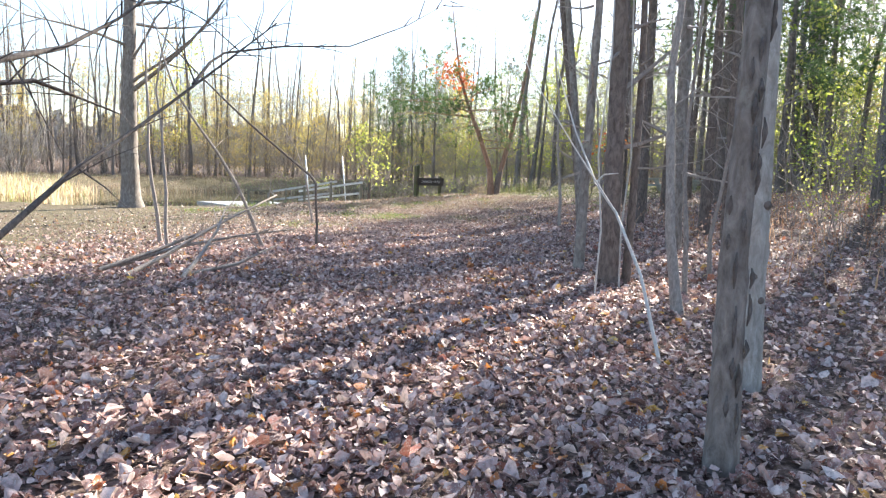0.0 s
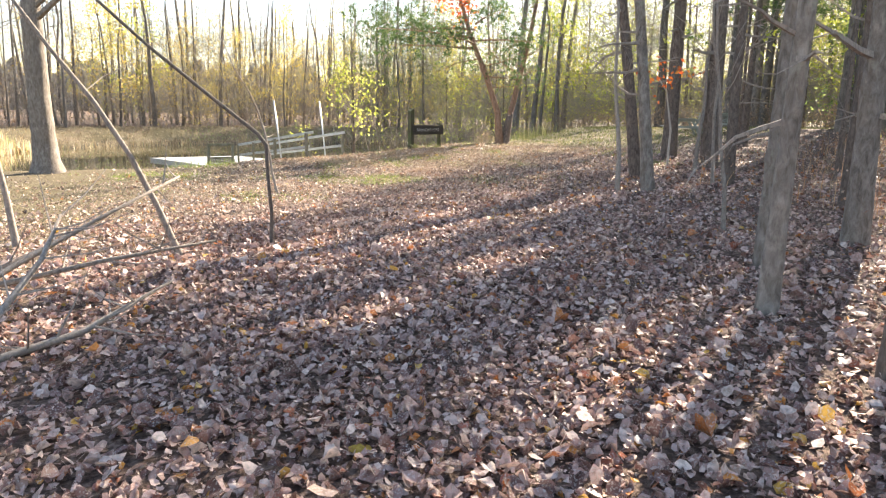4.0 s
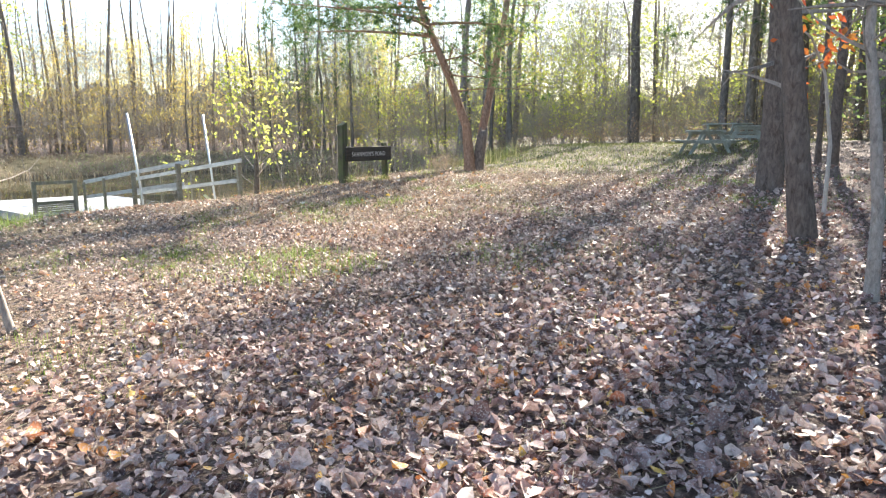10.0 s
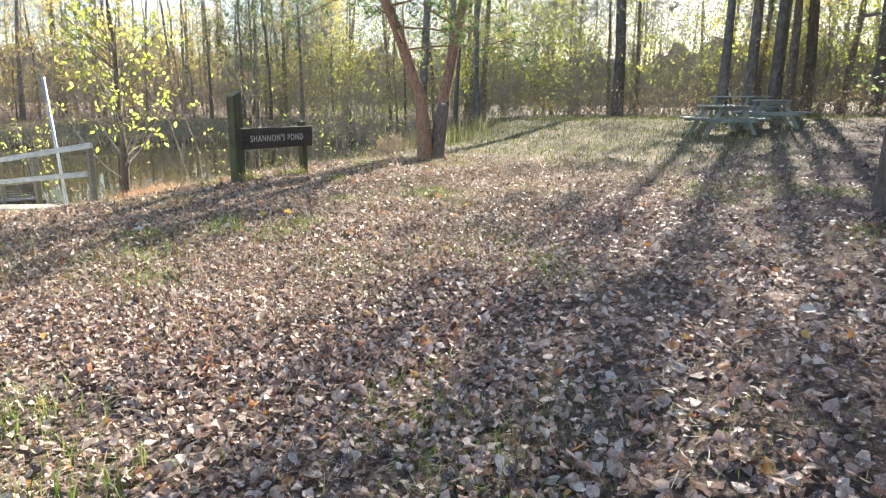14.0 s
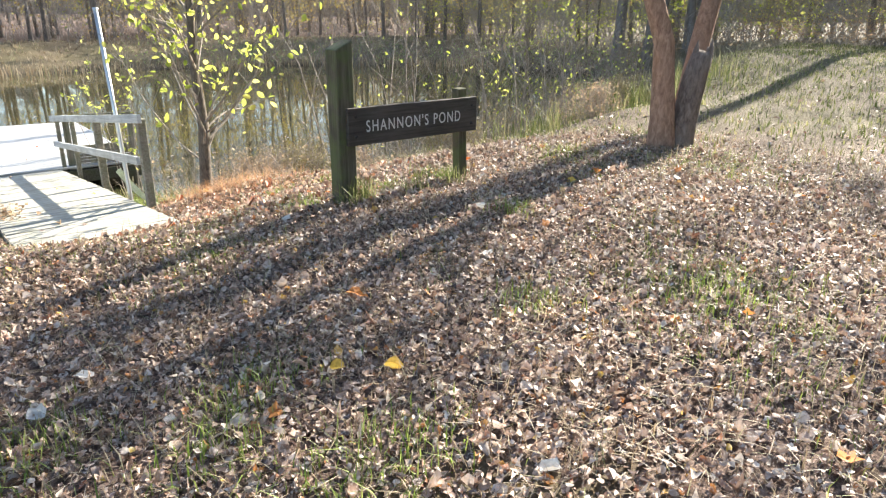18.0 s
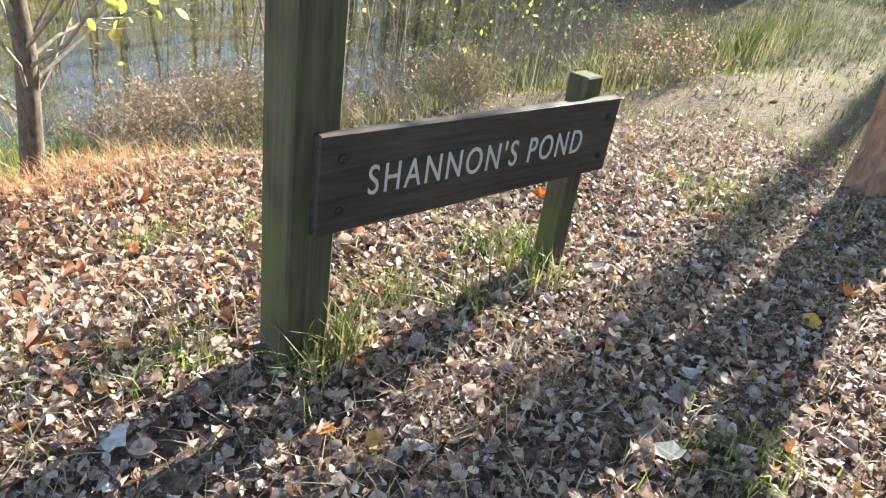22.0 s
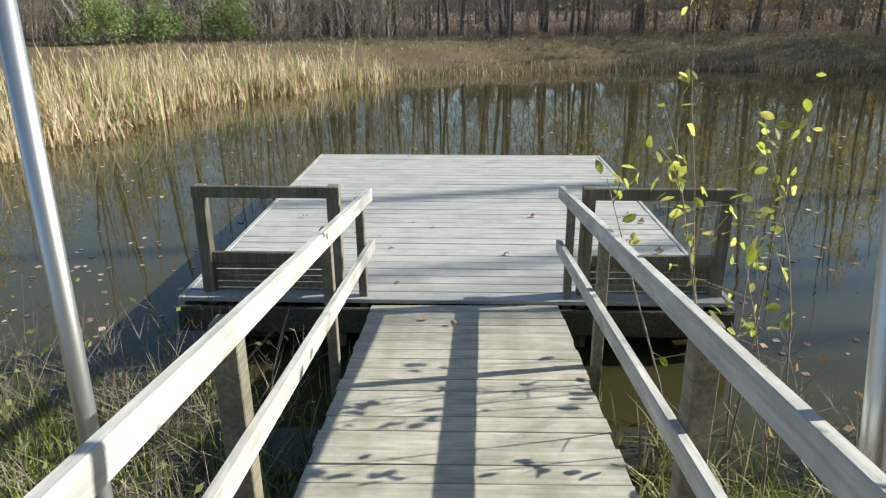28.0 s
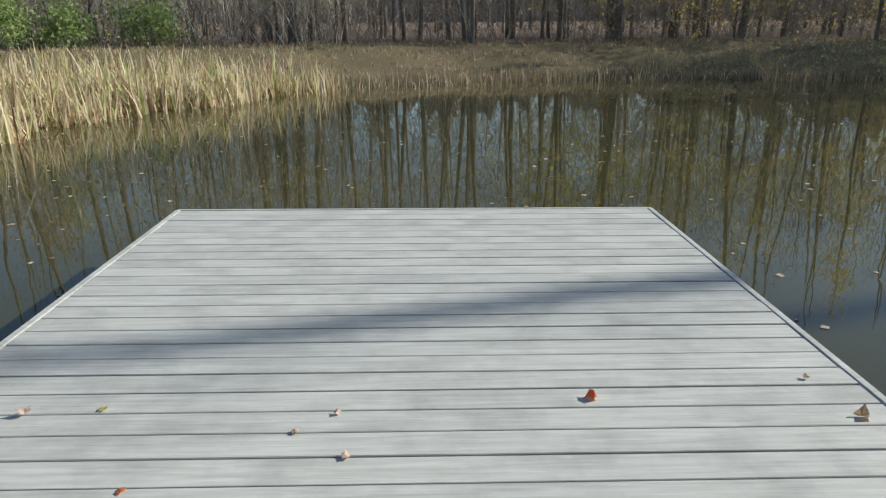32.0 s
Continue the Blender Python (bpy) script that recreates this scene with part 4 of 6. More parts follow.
# woods: a few kinds of tree, planted many times
def stamp(kinds, spots, group):
    for k, (x, y, kind, turn, scale) in enumerate(spots):
        m = pose(x, y, gz(x, y) - 0.05, 0, 0, turn) @ Matrix.Scale(scale, 4)
        copy = copy_thing(kinds[kind], m)
        copy.matrix_basis = m
        copy["group"] = group


KINDS = []
for k in range(4):
    KINDS.append(make_tree(300 + k, 17 + k, (0.10, 0.165, 0.13, 0.21)[k], "far_bark", "tall bare woodland tree with dark bark", 0.2, 18, 0.34, 3.6, 0.9, 6, sides=7, name="woodland_tree", group="woods"))
for k in range(3):
    KINDS.append(make_tree(320 + k, 11 + 2 * k, 0.11, "far_bark", "woodland tree with yellow autumn leaves", 0.14, 22, 0.10, 3.8, 0.5, 7, 1000, "yellow_leaf", 0.19, 0.35, sides=7, name="woodland_tree", group="woods"))
for k in range(2):
    KINDS.append(make_tree(340 + k, 8 + 3 * k, 0.07, "far_bark", "woodland tree with yellow-green leaves", 0.14, 22, 0.08, 3.6, 0.45, 8, 1200, "lime_leaf", 0.18, 0.35, sides=7, name="woodland_tree", group="woods"))
KINDS.append(make_tree(360, 15, 0.17, "far_bark", "dark green pine standing in the woods", 0.08, 26, 0.25, 3.4, 0.1, 6, needles=420, size=0.55, spread=0.3, sides=8, name="woodland_tree", group="woods"))
KINDS.append(make_tree(361, 6, 0.07, "far_bark", "low green-leaved tree under the woods", 0.12, 16, 0.1, 2.8, 0.4, 6, 800, "green_leaf", 0.2, 0.3, sides=6, name="woodland_tree", group="woods"))
KINDS.append(make_tree(362, 9, 0.09, "far_bark", "woodland tree with tan dead leaves", 0.14, 18, 0.12, 3.0, 0.5, 6, 500, "tan_leaf", 0.18, 0.3, sides=6, name="woodland_tree", group="woods"))
wr = random.Random(77)


def spots(count, x0, x1, y0, y1, weights, keep=lambda x, y: True, gap=1.0):
    out = []
    tries = 0
    while len(out) < count and tries < count * 30:
        tries += 1
        x, y = wr.uniform(x0, x1), wr.uniform(y0, y1)
        if keep(x, y) and all((x - o[0]) ** 2 + (y - o[1]) ** 2 > gap * gap for o in out):
            out.append((x, y, wr.choices(range(len(KINDS)), weights)[0], wr.uniform(0, 360), wr.uniform(0.75, 1.2)))
    return out


BARE = [5, 5, 5, 5, 1.3, 1.0, 0.8, 0.6, 0.6, 0.3, 0.5, 0.9]
GOLD = [3, 3, 3, 3, 2.5, 2, 1.5, 1, 1, 0.6, 0.5, 1]
MIXED = [3, 3, 3, 3, 1.2, 1, 1, 2.2, 2, 1.2, 0.6, 1.6]
clear = lambda x, y: shore(x, y) > 8.5
low = lambda found, f: [(x, y, k, turn, scale * f) for x, y, k, turn, scale in found]
farther = lambda found: [(x + 8.0, y + 1.7, k, turn, scale * 1.2) if x < 38 else (x, y, k, turn, scale) for x, y, k, turn, scale in found]
stamp(KINDS, spots(50, -8, 33, 62, 74, BARE, clear, gap=1.3), "woods across the pond")
stamp(KINDS, low(spots(24, 33, 60, 60, 74, GOLD, clear), 0.85), "woods across the pond")
stamp(KINDS, [(0.8, 59.2, 10, 40, 0.55), (2.2, 60.4, 10, 110, 0.5), (5.6, 61.0, 10, 200, 0.5), (4.4, 62.4, 10, 10, 0.55), (-0.6, 60.0, 10, 70, 0.5), (13.4, 63.6, 4, 0, 0.62), (27.4, 65.0, 4, 60, 0.62), (30.5, 65.5, 5, 160, 0.55), (33.0, 64.0, 4, 250, 0.55)], "woods across the pond")
stamp(KINDS, spots(30, -26, -7, 36, 66, BARE, gap=1.3), "woods beyond the field")
stamp(KINDS, spots(40, 38, 56, -8, 60, MIXED, lambda x, y: (x > 44 or y < 14) and shore(x, y) > 4 and not (x < 51 and 15.5 < 0.978 * y - 0.21 * x < 20.5), 1.2), "woods behind the tables")
stamp(KINDS, farther(spots(24, 14, 40, -18, 8, MIXED, lambda x, y: y < 9 - 0.1 * (x - 20) and x - y > 11, 1.6)), "woods beside the path")
stamp(KINDS, spots(7, 43, 54, 10, 42, [1, 1, 1, 1, 0, 0, 0, 0, 0, 0, 0, 0], lambda x, y: shore(x, y) > 3 and not 11.5 < 0.978 * y - 0.21 * x < 20.5, 1.2), "woods behind the tables")
# trees added off the path to shade it, with a lane left for sun
SHADE = [1, 1, 1, 1, 1, 1, 1, 3, 3, 7, 2, 1]
stamp(KINDS, farther(spots(13, 23, 37, 2.5, 11.0, SHADE, lambda x, y: x - y > 14 and not 0.6 < 0.978 * y - 0.21 * x < 5.4, 2.0)), "woods beside the path")
stamp(KINDS, spots(8, 33, 44, 6, 15, SHADE, lambda x, y: 3.5 < 0.978 * y - 0.21 * x < 6.0, 2.0), "woods beside the path")
# tall trees added behind the lawn to stripe path, deck and far bank with shade
stamp(KINDS, [(45.0, 20.7, 9, 20, 1.45), (42.0, 21.0, 9, 100, 1.15), (46.0, 19.3, 9, 200, 1.2), (45.5, 37.5, 1, 80, 1.35), (46.5, 40.0, 3, 150, 1.35), (46.0, 35.5, 2, 260, 1.35), (45.0, 26.7, 3, 30, 1.35), (46.5, 57.5, 9, 15, 0.9), (49.0, 59.5, 9, 75, 1.0), (48.5, 55.0, 9, 140, 0.95), (51.0, 61.5, 9, 220, 1.0), (47.5, 52.0, 9, 300, 0.9), (45.0, 59.5, 9, 10, 0.8),
              (40.8, 14.1, 9, 10, 1.3), (38.8, 14.3, 9, 130, 1.25), (42.8, 15.0, 9, 250, 1.35), (37.8, 13.5, 9, 80, 1.2), (44.8, 16.0, 9, 300, 1.3), (45.8, 15.1, 9, 40, 1.3), (34.8, 6.1, 9, 270, 1.3), (30.8, 5.3, 9, 160, 1.2), (33.0, 4.3, 9, 20, 1.3), (23.3, 6.2, 9, 220, 0.93), (26.8, 6.9, 9, 100, 1.03), (29.8, 7.7, 9, 300, 1.06), (42.5, 19.2, 9, 60, 1.35)], "woods behind the tables")
for k, t in enumerate(KINDS):
    plant(t, 56 + 2.3 * k, 84 + (k % 3) * 2.5, 40 * k)


def deep_woods(name, label, places, seed, leaf, leaves, height):
    """Trees too far in to tell apart, joined: one wood mesh and one of leaves."""
    rng = np.random.default_rng(seed)
    line = trunk_line(rng, 1.0, 0.012, 6)
    b = Buf()
    b.tube(line, [0.0105, 0.009, 0.0075, 0.0058, 0.0035, 0.001], 5, False)
    wood, tips = limbs_on(rng, line, 0.005, 10, 0.25, 0.98, 0.26, 0.9, 5, 3)
    b.add(np.concatenate(wood.v), wood.f)
    shape = np.concatenate(b.v)
    sizes = height * rng.uniform(0.7, 1.15, len(places))
    me = many(name, scatter(np.random.default_rng(seed + 1), places, shape, sizes, 0.02), len(shape), b.f)
    me.materials.append(M["far_bark"])
    tagged(new(name, me), label, "woods", kind="stuff")
    if leaves:
        k = np.repeat(np.arange(len(places)), leaves)
        at = places[k] + np.array([tuple(t) for t in tips])[rng.integers(0, len(tips), len(k))] * sizes[k][:, None] + rng.normal(0, 0.6, (len(k), 3))
        me = many(name + "_leaves", scatter(rng, at, LEAF, 0.19 * rng.uniform(0.6, 1.3, len(k)), 0.9), 4, LEAF_F)
        me.materials.append(M[leaf])
        tagged(new("woods_leaves", me), "autumn leaves on the trees deep in the woods", "leaves", kind="stuff")


def ring_places(rng, count, x0, x1, y0, y1, keep):
    x, y = rng.uniform(x0, x1, count), rng.uniform(y0, y1, count)
    ok = keep(x, y)
    return np.stack([x[ok], y[ok], ground_z(x[ok], y[ok]) - 0.1], 1)


dr = np.random.default_rng(880)
north = lambda x, y: shore(x, y) > 14
deep_woods("deep_woods", "bare trees deep in the woods across the pond", ring_places(dr, 105, -24, 70, 68, 100, north), 881, "tan_leaf", 90, 17.0)
deep_woods("deep_woods", "yellow-leaved trees deep in the woods across the pond", ring_places(dr, 46, -14, 70, 66, 98, north), 882, "yellow_leaf", 560, 12.0)
deep_woods("deep_woods", "bare trees deep in the woods beyond the field", ring_places(dr, 90, -60, -12, 34, 100, lambda x, y: x + 0 * y < -12), 883, "yellow_leaf", 420, 16.0)
east = lambda x, y: (x > 52) | (y < 4)
deep_woods("deep_woods", "yellow-green trees deep in the woods behind the tables", ring_places(dr, 130, 50, 92, -20, 76, east), 884, "lime_leaf", 360, 15.0)
deep_woods("deep_woods", "yellow-green trees deep in the woods beside the path", ring_places(dr, 60, 24, 60, -34, 2, lambda x, y: x - y > 22), 885, "lime_leaf", 480, 13.0)
deep_woods("deep_woods", "sparse green trees deep in the woods beside the path", ring_places(dr, 70, 24, 80, -34, 12, lambda x, y: x - y > 22), 886, "green_leaf", 260, 16.0)

FORK_TWIG = np.array([(-0.010, 0, 0), (0.010, 0, 0), (0.05, 0.03, 1.0), (-0.007, 0, 0.3), (0.007, 0, 0.32), (0.34, 0.1, 0.8), (-0.007, 0, 0.5), (0.007, 0, 0.52), (-0.26, -0.18, 0.95)])
FORK_F = [(0, 1, 2), (3, 4, 5), (6, 7, 8)]


def crowns(seed, count, x0, x1, y0, y1, keep, twigs, leaves, leaf, low, high, size=0.17):
    """The fine twigs and thin autumn foliage that fill the upper woods."""
    rng = np.random.default_rng(seed)
    spot = ring_places(rng, count, x0, x1, y0, y1, keep)
    tall = rng.uniform(0.7, 1.1, len(spot)) * high
    for name, each, shape, faces, material, scale, tilt in (("woods_twigs", twigs, FORK_TWIG, FORK_F, "far_twig", 1.3, 0.75), ("woods_leaves", leaves, LEAF, LEAF_F, leaf, size, 0.9)):
        leafy = np.arange(len(spot)) if name == "woods_twigs" else np.nonzero(rng.uniform(0, 1, len(spot)) < 0.42)[0]
        k = np.repeat(leafy, each)
        n = len(k)
        up = low + (tall[k] - low) * rng.beta(1.2, 1.3, n)
        wide = (0.5 + 1.5 * np.sin(np.clip(up / tall[k], 0, 1) * 2.6))
        if name == "woods_leaves":
            bunch = rng.integers(0, 9, n)
            centre = rng.normal(0, 1, (len(spot), 9, 3))
            off = centre[k, bunch] * np.stack([wide, wide, 0 * wide], 1) + rng.normal(0, 0.5, (n, 3))
            up = low + (tall[k] - low) * (0.5 + 0.28 * centre[k, bunch, 2]).clip(0, 1)
        else:
            off = rng.normal(0, 1, (n, 3)) * np.stack([wide, wide, 0 * wide], 1)
        at = spot[k] + off
        at[:, 2] = np.maximum(spot[k, 2] + up + off[:, 2] * 0.6, spot[k, 2] + 0.3)
        me = many(name, scatter(rng, at, shape, scale * rng.uniform(0.5, 1.3, n), tilt), len(shape), faces)
        me.materials.append(M[material])
        tagged(new(name, me), "fine bare twigs filling the crowns of the woods" if name == "woods_twigs" else "thin autumn foliage in the crowns of the woods", "woods", kind="stuff")


crowns(701, 170, -16, 40, 63, 84, clear, 50, 40, "tan_leaf", 0.8, 9.5, 0.13)
crowns(713, 80, 4, 66, 72, 90, clear, 120, 60, "lime_leaf", 7.0, 14.5, 0.16)
crowns(714, 70, -46, -6, 40, 80, lambda x, y: x < -8, 150, 60, "lime_leaf", 3.0, 14.0, 0.16)
crowns(702, 90, 30, 66, 62, 84, clear, 110, 230, "yellow_leaf", 1.0, 11.0, 0.2)
crowns(703, 120, -46, -8, 38, 86, lambda x, y: x < 200, 120, 220, "yellow_leaf", 1.0, 11.0, 0.2)
crowns(704, 230, 45, 76, -10, 62, lambda x, y: x > 45, 150, 230, "lime_leaf", 1.0, 13.0, 0.2)
crowns(707, 110, 44, 62, 12, 60, lambda x, y: shore(x, y) > 4.5, 90, 260, "lime_leaf", 0.6, 7.5, 0.17)
crowns(708, 60, 44, 62, 20, 62, lambda x, y: shore(x, y) > 4.5, 60, 260, "yellow_leaf", 0.6, 9.0, 0.17)
crowns(711, 120, 46, 72, 8, 66, lambda x, y: shore(x, y) > 6, 210, 170, "lime_leaf", 5.0, 17.0, 0.2)
crowns(712, 60, 28, 60, -24, 6, lambda x, y: x - y > 24, 80, 200, "green_leaf", 4.0, 16.0, 0.2)
crowns(710, 20, 27, 44, 60, 67, clear, 30, 700, "yellow_leaf", 0.6, 7.5, 0.13)
crowns(709, 70, -14, 40, 62, 72, clear, 40, 110, "yellow_leaf", 0.6, 9.0, 0.15)
crowns(705, 110, 26, 62, -30, 4, lambda x, y: x - y > 24, 80, 330, "lime_leaf", 1.0, 16.0, 0.2)
crowns(706, 60, 26, 62, -30, 4, lambda x, y: x - y > 24, 40, 330, "green_leaf", 1.0, 16.0, 0.2)

# the woods go on all round, out to a low uneven skyline
rng = np.random.default_rng(15)
steps, rise = 700, [(0.0, -0.5), (0.6, 0.35), (1.6, 0.72), (3.2, 1.0), (8.0, 0.9), (14.0, -0.2)]
tops = 7.6 + 0.9 * np.sin(2 * math.pi * np.arange(steps) * 13 / steps) + 0.6 * np.sin(2 * math.pi * np.arange(steps) * 37 / steps + 1) + rng.normal(0, 0.9, steps)
verts = []
for k in range(steps):
    a = 2 * math.pi * k / steps
    for out, up in rise:
        far = 100 + out + rng.normal(0, 0.5)
        x, y = 20 + far * math.cos(a), 28 + far * math.sin(a)
        verts.append((x, y, gz(x, y) + tops[k] * up + rng.normal(0, 0.35)))
m = len(rise)
b = Buf()
b.add(verts, [(k * m + j, ((k + 1) % steps) * m + j, ((k + 1) % steps) * m + j + 1, k * m + j + 1) for k in range(steps) for j in range(m - 1)])
me = b.mesh("backdrop")
me.materials.append(M["far_woods"])
tagged(new("backdrop", me), "skyline of distant leafless woods", "woods", kind="structure")

# a tree standing left of the start, whose bare limbs hang across the view
t = thing("overhanging_tree", "bare tree with long drooping limbs over the path", "tree")
tx, ty = 0.35, 4.5
b = Buf()
b.tube([(tx, ty, -0.4), (tx, ty, 0.2), (tx + 0.05, ty, 1.5), (tx + 0.1, ty + 0.1, 3.0), (tx - 0.1, ty + 0.3, 5.5), (tx, ty + 0.4, 8.0)], [0.14, 0.11, 0.10, 0.085, 0.06, 0.02], 12)
part("trunk", b.mesh("trunk", True), M["grey_bark"], t)
lr = np.random.default_rng(41)
HANGING = [[(tx, ty, 0.55), (1.05, 4.2, 0.72), (1.4, 4.25, 0.87), (1.82, 4.57, 1.19), (2.26, 4.85, 1.46), (2.99, 5.1, 2.0), (3.5, 5.29, 2.38)],
         [(tx, ty, 1.3), (1.3, 4.27, 1.65), (1.47, 4.44, 1.75), (1.81, 4.67, 1.88), (2.18, 4.88, 2.13), (2.6, 5.0, 2.5)],
         [(tx, ty, 1.6), (1.0, 5.0, 1.72), (1.49, 5.25, 1.68), (1.82, 5.39, 1.75), (2.09, 5.53, 1.69), (2.42, 5.65, 1.6)],
         [(2.7, 5.0, 1.8), (3.0, 5.4, 2.02), (3.21, 5.6, 2.14), (3.68, 5.52, 2.25), (4.22, 5.31, 2.31), (4.73, 5.17, 2.55), (5.16, 5.05, 2.83)],
         [(tx, ty, 2.0), (1.1, 4.6, 2.0), (1.9, 4.9, 2.3), (2.7, 5.3, 2.7), (3.4, 5.6, 3.2)]]
small = Buf()
for pts in HANGING:
    pts = [Vector(p) for p in pts]
    b = Buf()
    n = len(pts)
    b.tube(pts, [(0.013 if pts[0].x > 1 else 0.028) * (1 - 0.8 * i / (n - 1)) for i in range(n)], 6, False)
    for _ in range(16):
        q = along(pts, lr.uniform(0.25, 1.0))
        e = Vector((lr.normal(0.3, 0.6), lr.normal(0.2, 0.6), lr.normal(0.25, 0.5))).normalized()
        l = lr.uniform(0.15, 0.6)
        small.tube([q, q + e * l * 0.5 + Vector((0, 0, 0.02)), q + e * l], [0.006, 0.004, 0.0015], 4, False)
    part("limb", b.mesh("limb", True), M["limb"], t)
part("twigwork", small, M["limb"], t)

# pale broken branch leaning up past the first pine
t = thing("broken_branch", "pale thin forked branch leaning up against the pine", "branch")
b = Buf()
b.tube([(5.27, 2.76, -0.15), (5.55, 3.15, 0.5), (6.0, 3.7, 0.95), (6.44, 4.24, 1.21)], [0.016, 0.014, 0.013, 0.012], 7)
b.tube([(6.44, 4.24, 1.21), (6.75, 4.75, 1.75), (7.0, 5.2, 2.4), (7.3, 5.7, 3.6)], [0.011, 0.009, 0.007, 0.003], 6)
b.tube([(6.44, 4.24, 1.21), (6.52, 4.2, 1.29), (6.62, 4.1, 1.31)], [0.011, 0.009, 0.004], 6)
b.tube([(6.0, 3.7, 0.95), (5.9, 4.1, 1.5), (5.95, 4.7, 2.2), (6.0, 5.2, 3.0)], [0.009, 0.007, 0.005, 0.002], 6)
part("branch", b.mesh("branch", True), M["pale_twig"], t)

# pale vine stems beside the first pine
for x, y, bend in ((7.1, 4.62, 0.05), (7.83, 4.77, -0.04)):
    t = thing("vine", "thin pale bare vine stem hanging beside the pine", "vine", group="vines on the pine")
    b = Buf()
    b.tube([(x, y, gz(x, y) - 0.05), (x + bend, y, 0.7), (x - 0.3 * bend, y + bend, 1.5), (x + bend, y, 2.6), (x + 1.6 * bend, y + 0.05, 4.2), (x + 3 * bend, y + 0.1, 6.0)], [0.012, 0.011, 0.010, 0.010, 0.009, 0.006], 6)
    part("stem", b.mesh("stem", True), M["pale_twig"], t)

# fallen branches left of the path
t = thing("fallen_branches", "heap of grey fallen branches on the leaves", "branches")
FALLEN_BRANCHES = [[(3.6, 9.2, -0.18), (4.2, 9.5, 0.0), (4.8, 9.75, 0.24), (5.4, 9.85, 0.5), (6.1, 9.9, 0.8)], [(3.4, 9.6, -0.15), (4.2, 9.75, 0.05), (5.0, 9.9, 0.3), (5.8, 10.1, 0.6)],
                   [(4.1, 8.7, -0.2), (4.5, 9.1, 0.0), (4.9, 9.4, 0.33), (5.1, 9.6, 0.6)], [(3.8, 10.2, -0.2), (4.6, 10.0, 0.05), (5.4, 9.75, 0.2), (6.2, 9.5, 0.3)], [(4.3, 9.0, -0.2), (5.0, 9.0, -0.1), (5.7, 9.2, 0.1)]]
small = Buf()
for k, pts in enumerate(FALLEN_BRANCHES):
    pts = [Vector(p) for p in pts]
    b = Buf()
    n = len(pts)
    b.tube(pts, [0.034 * (1 - 0.7 * i / (n - 1)) for i in range(n)], 7)
    for _ in range(9):
        q = along(pts, lr.uniform(0.2, 1.0))
        e = Vector((lr.normal(0.5, 0.5), lr.normal(0.1, 0.5), lr.normal(0.3, 0.4))).normalized()
        l = lr.uniform(0.2, 0.7)
        small.tube([q, q + e * l * 0.5, q + e * l + Vector((0, 0, 0.05))], [0.009, 0.006, 0.002], 4, False)
    part("branch", b.mesh("branch", True), M["twig"], t)
part("twigwork", small, M["twig"], t)

# orange-leaved maple shoot behind the near pines
t = thing("maple_shoot", "slender maple shoot with a few orange leaves", "tree")
b = Buf()
b.tube([(0, 0, -0.1), (0.05, 0, 0.9), (-0.1, 0.1, 1.8), (-0.5, 0.2, 2.2), (-1.0, 0.3, 2.35)], [0.03, 0.025, 0.02, 0.014, 0.004], 7)
part("stem", b.mesh("stem", True), M["pale_twig"], t)
me = crown_mesh(lr, [Vector((-0.2, 0.1, 2.0)), Vector((-0.6, 0.2, 2.2)), Vector((-1.0, 0.3, 2.3)), Vector((0.2, 0.0, 2.1)), Vector((0.5, -0.1, 2.2))], 70, 0.12, 0.16)
part("foliage", me, M["red_leaf"], t)
plant(t, 19.0, 12.3, 0)

# ---- leaf litter ----
def lobed(points, seed, deep=0.40):
    """A broad leaf with shallow lobes, drawn out towards its tip."""
    r = random.Random(seed)
    out = [(0, 0, -0.05)]
    for k in range(points * 2):
        a = 2 * math.pi * (k + r.uniform(-0.2, 0.2)) / (points * 2)
        d = (0.5 if k % 2 == 0 else deep) * r.uniform(0.82, 1.1)
        out.append((d * math.cos(a) * 0.82, d * math.sin(a), r.uniform(-0.04, 0.06)))
    return np.array(out), [(0, k, k % (points * 2) + 1) for k in range(1, points * 2 + 1)]


def oval(width, bow, seed):
    """A plain leaf folded along its midrib."""
    r = random.Random(seed)
    half = [(width * r.uniform(0.42, 0.52), -0.22, bow), (width * r.uniform(0.34, 0.5), 0.2, bow * 1.1)]
    rib = [(0, -0.5, 0.03), (0.01, 0.5, 0.06)]
    other = [(-width * r.uniform(0.36, 0.5), 0.16, bow * 0.8), (-width * r.uniform(0.42, 0.52), -0.2, bow)]
    return np.array(rib + half + other), [(0, 2, 3, 1), (0, 1, 4, 5)]


SHAPES = {"torn": lobed(3, 6, 0.26), "maple": lobed(5, 4, 0.36), "oak": lobed(4, 9, 0.42), "beech": oval(0.62, 0.10, 3), "cherry": oval(0.8, 0.16, 5), "bit": (np.array([(0.32, -0.3, 0.1), (0.36, 0.35, 0.0), (-0.3, 0.4, 0.14), (-0.42, -0.2, -0.05)]), [(0, 1, 2), (0, 2, 3)])}


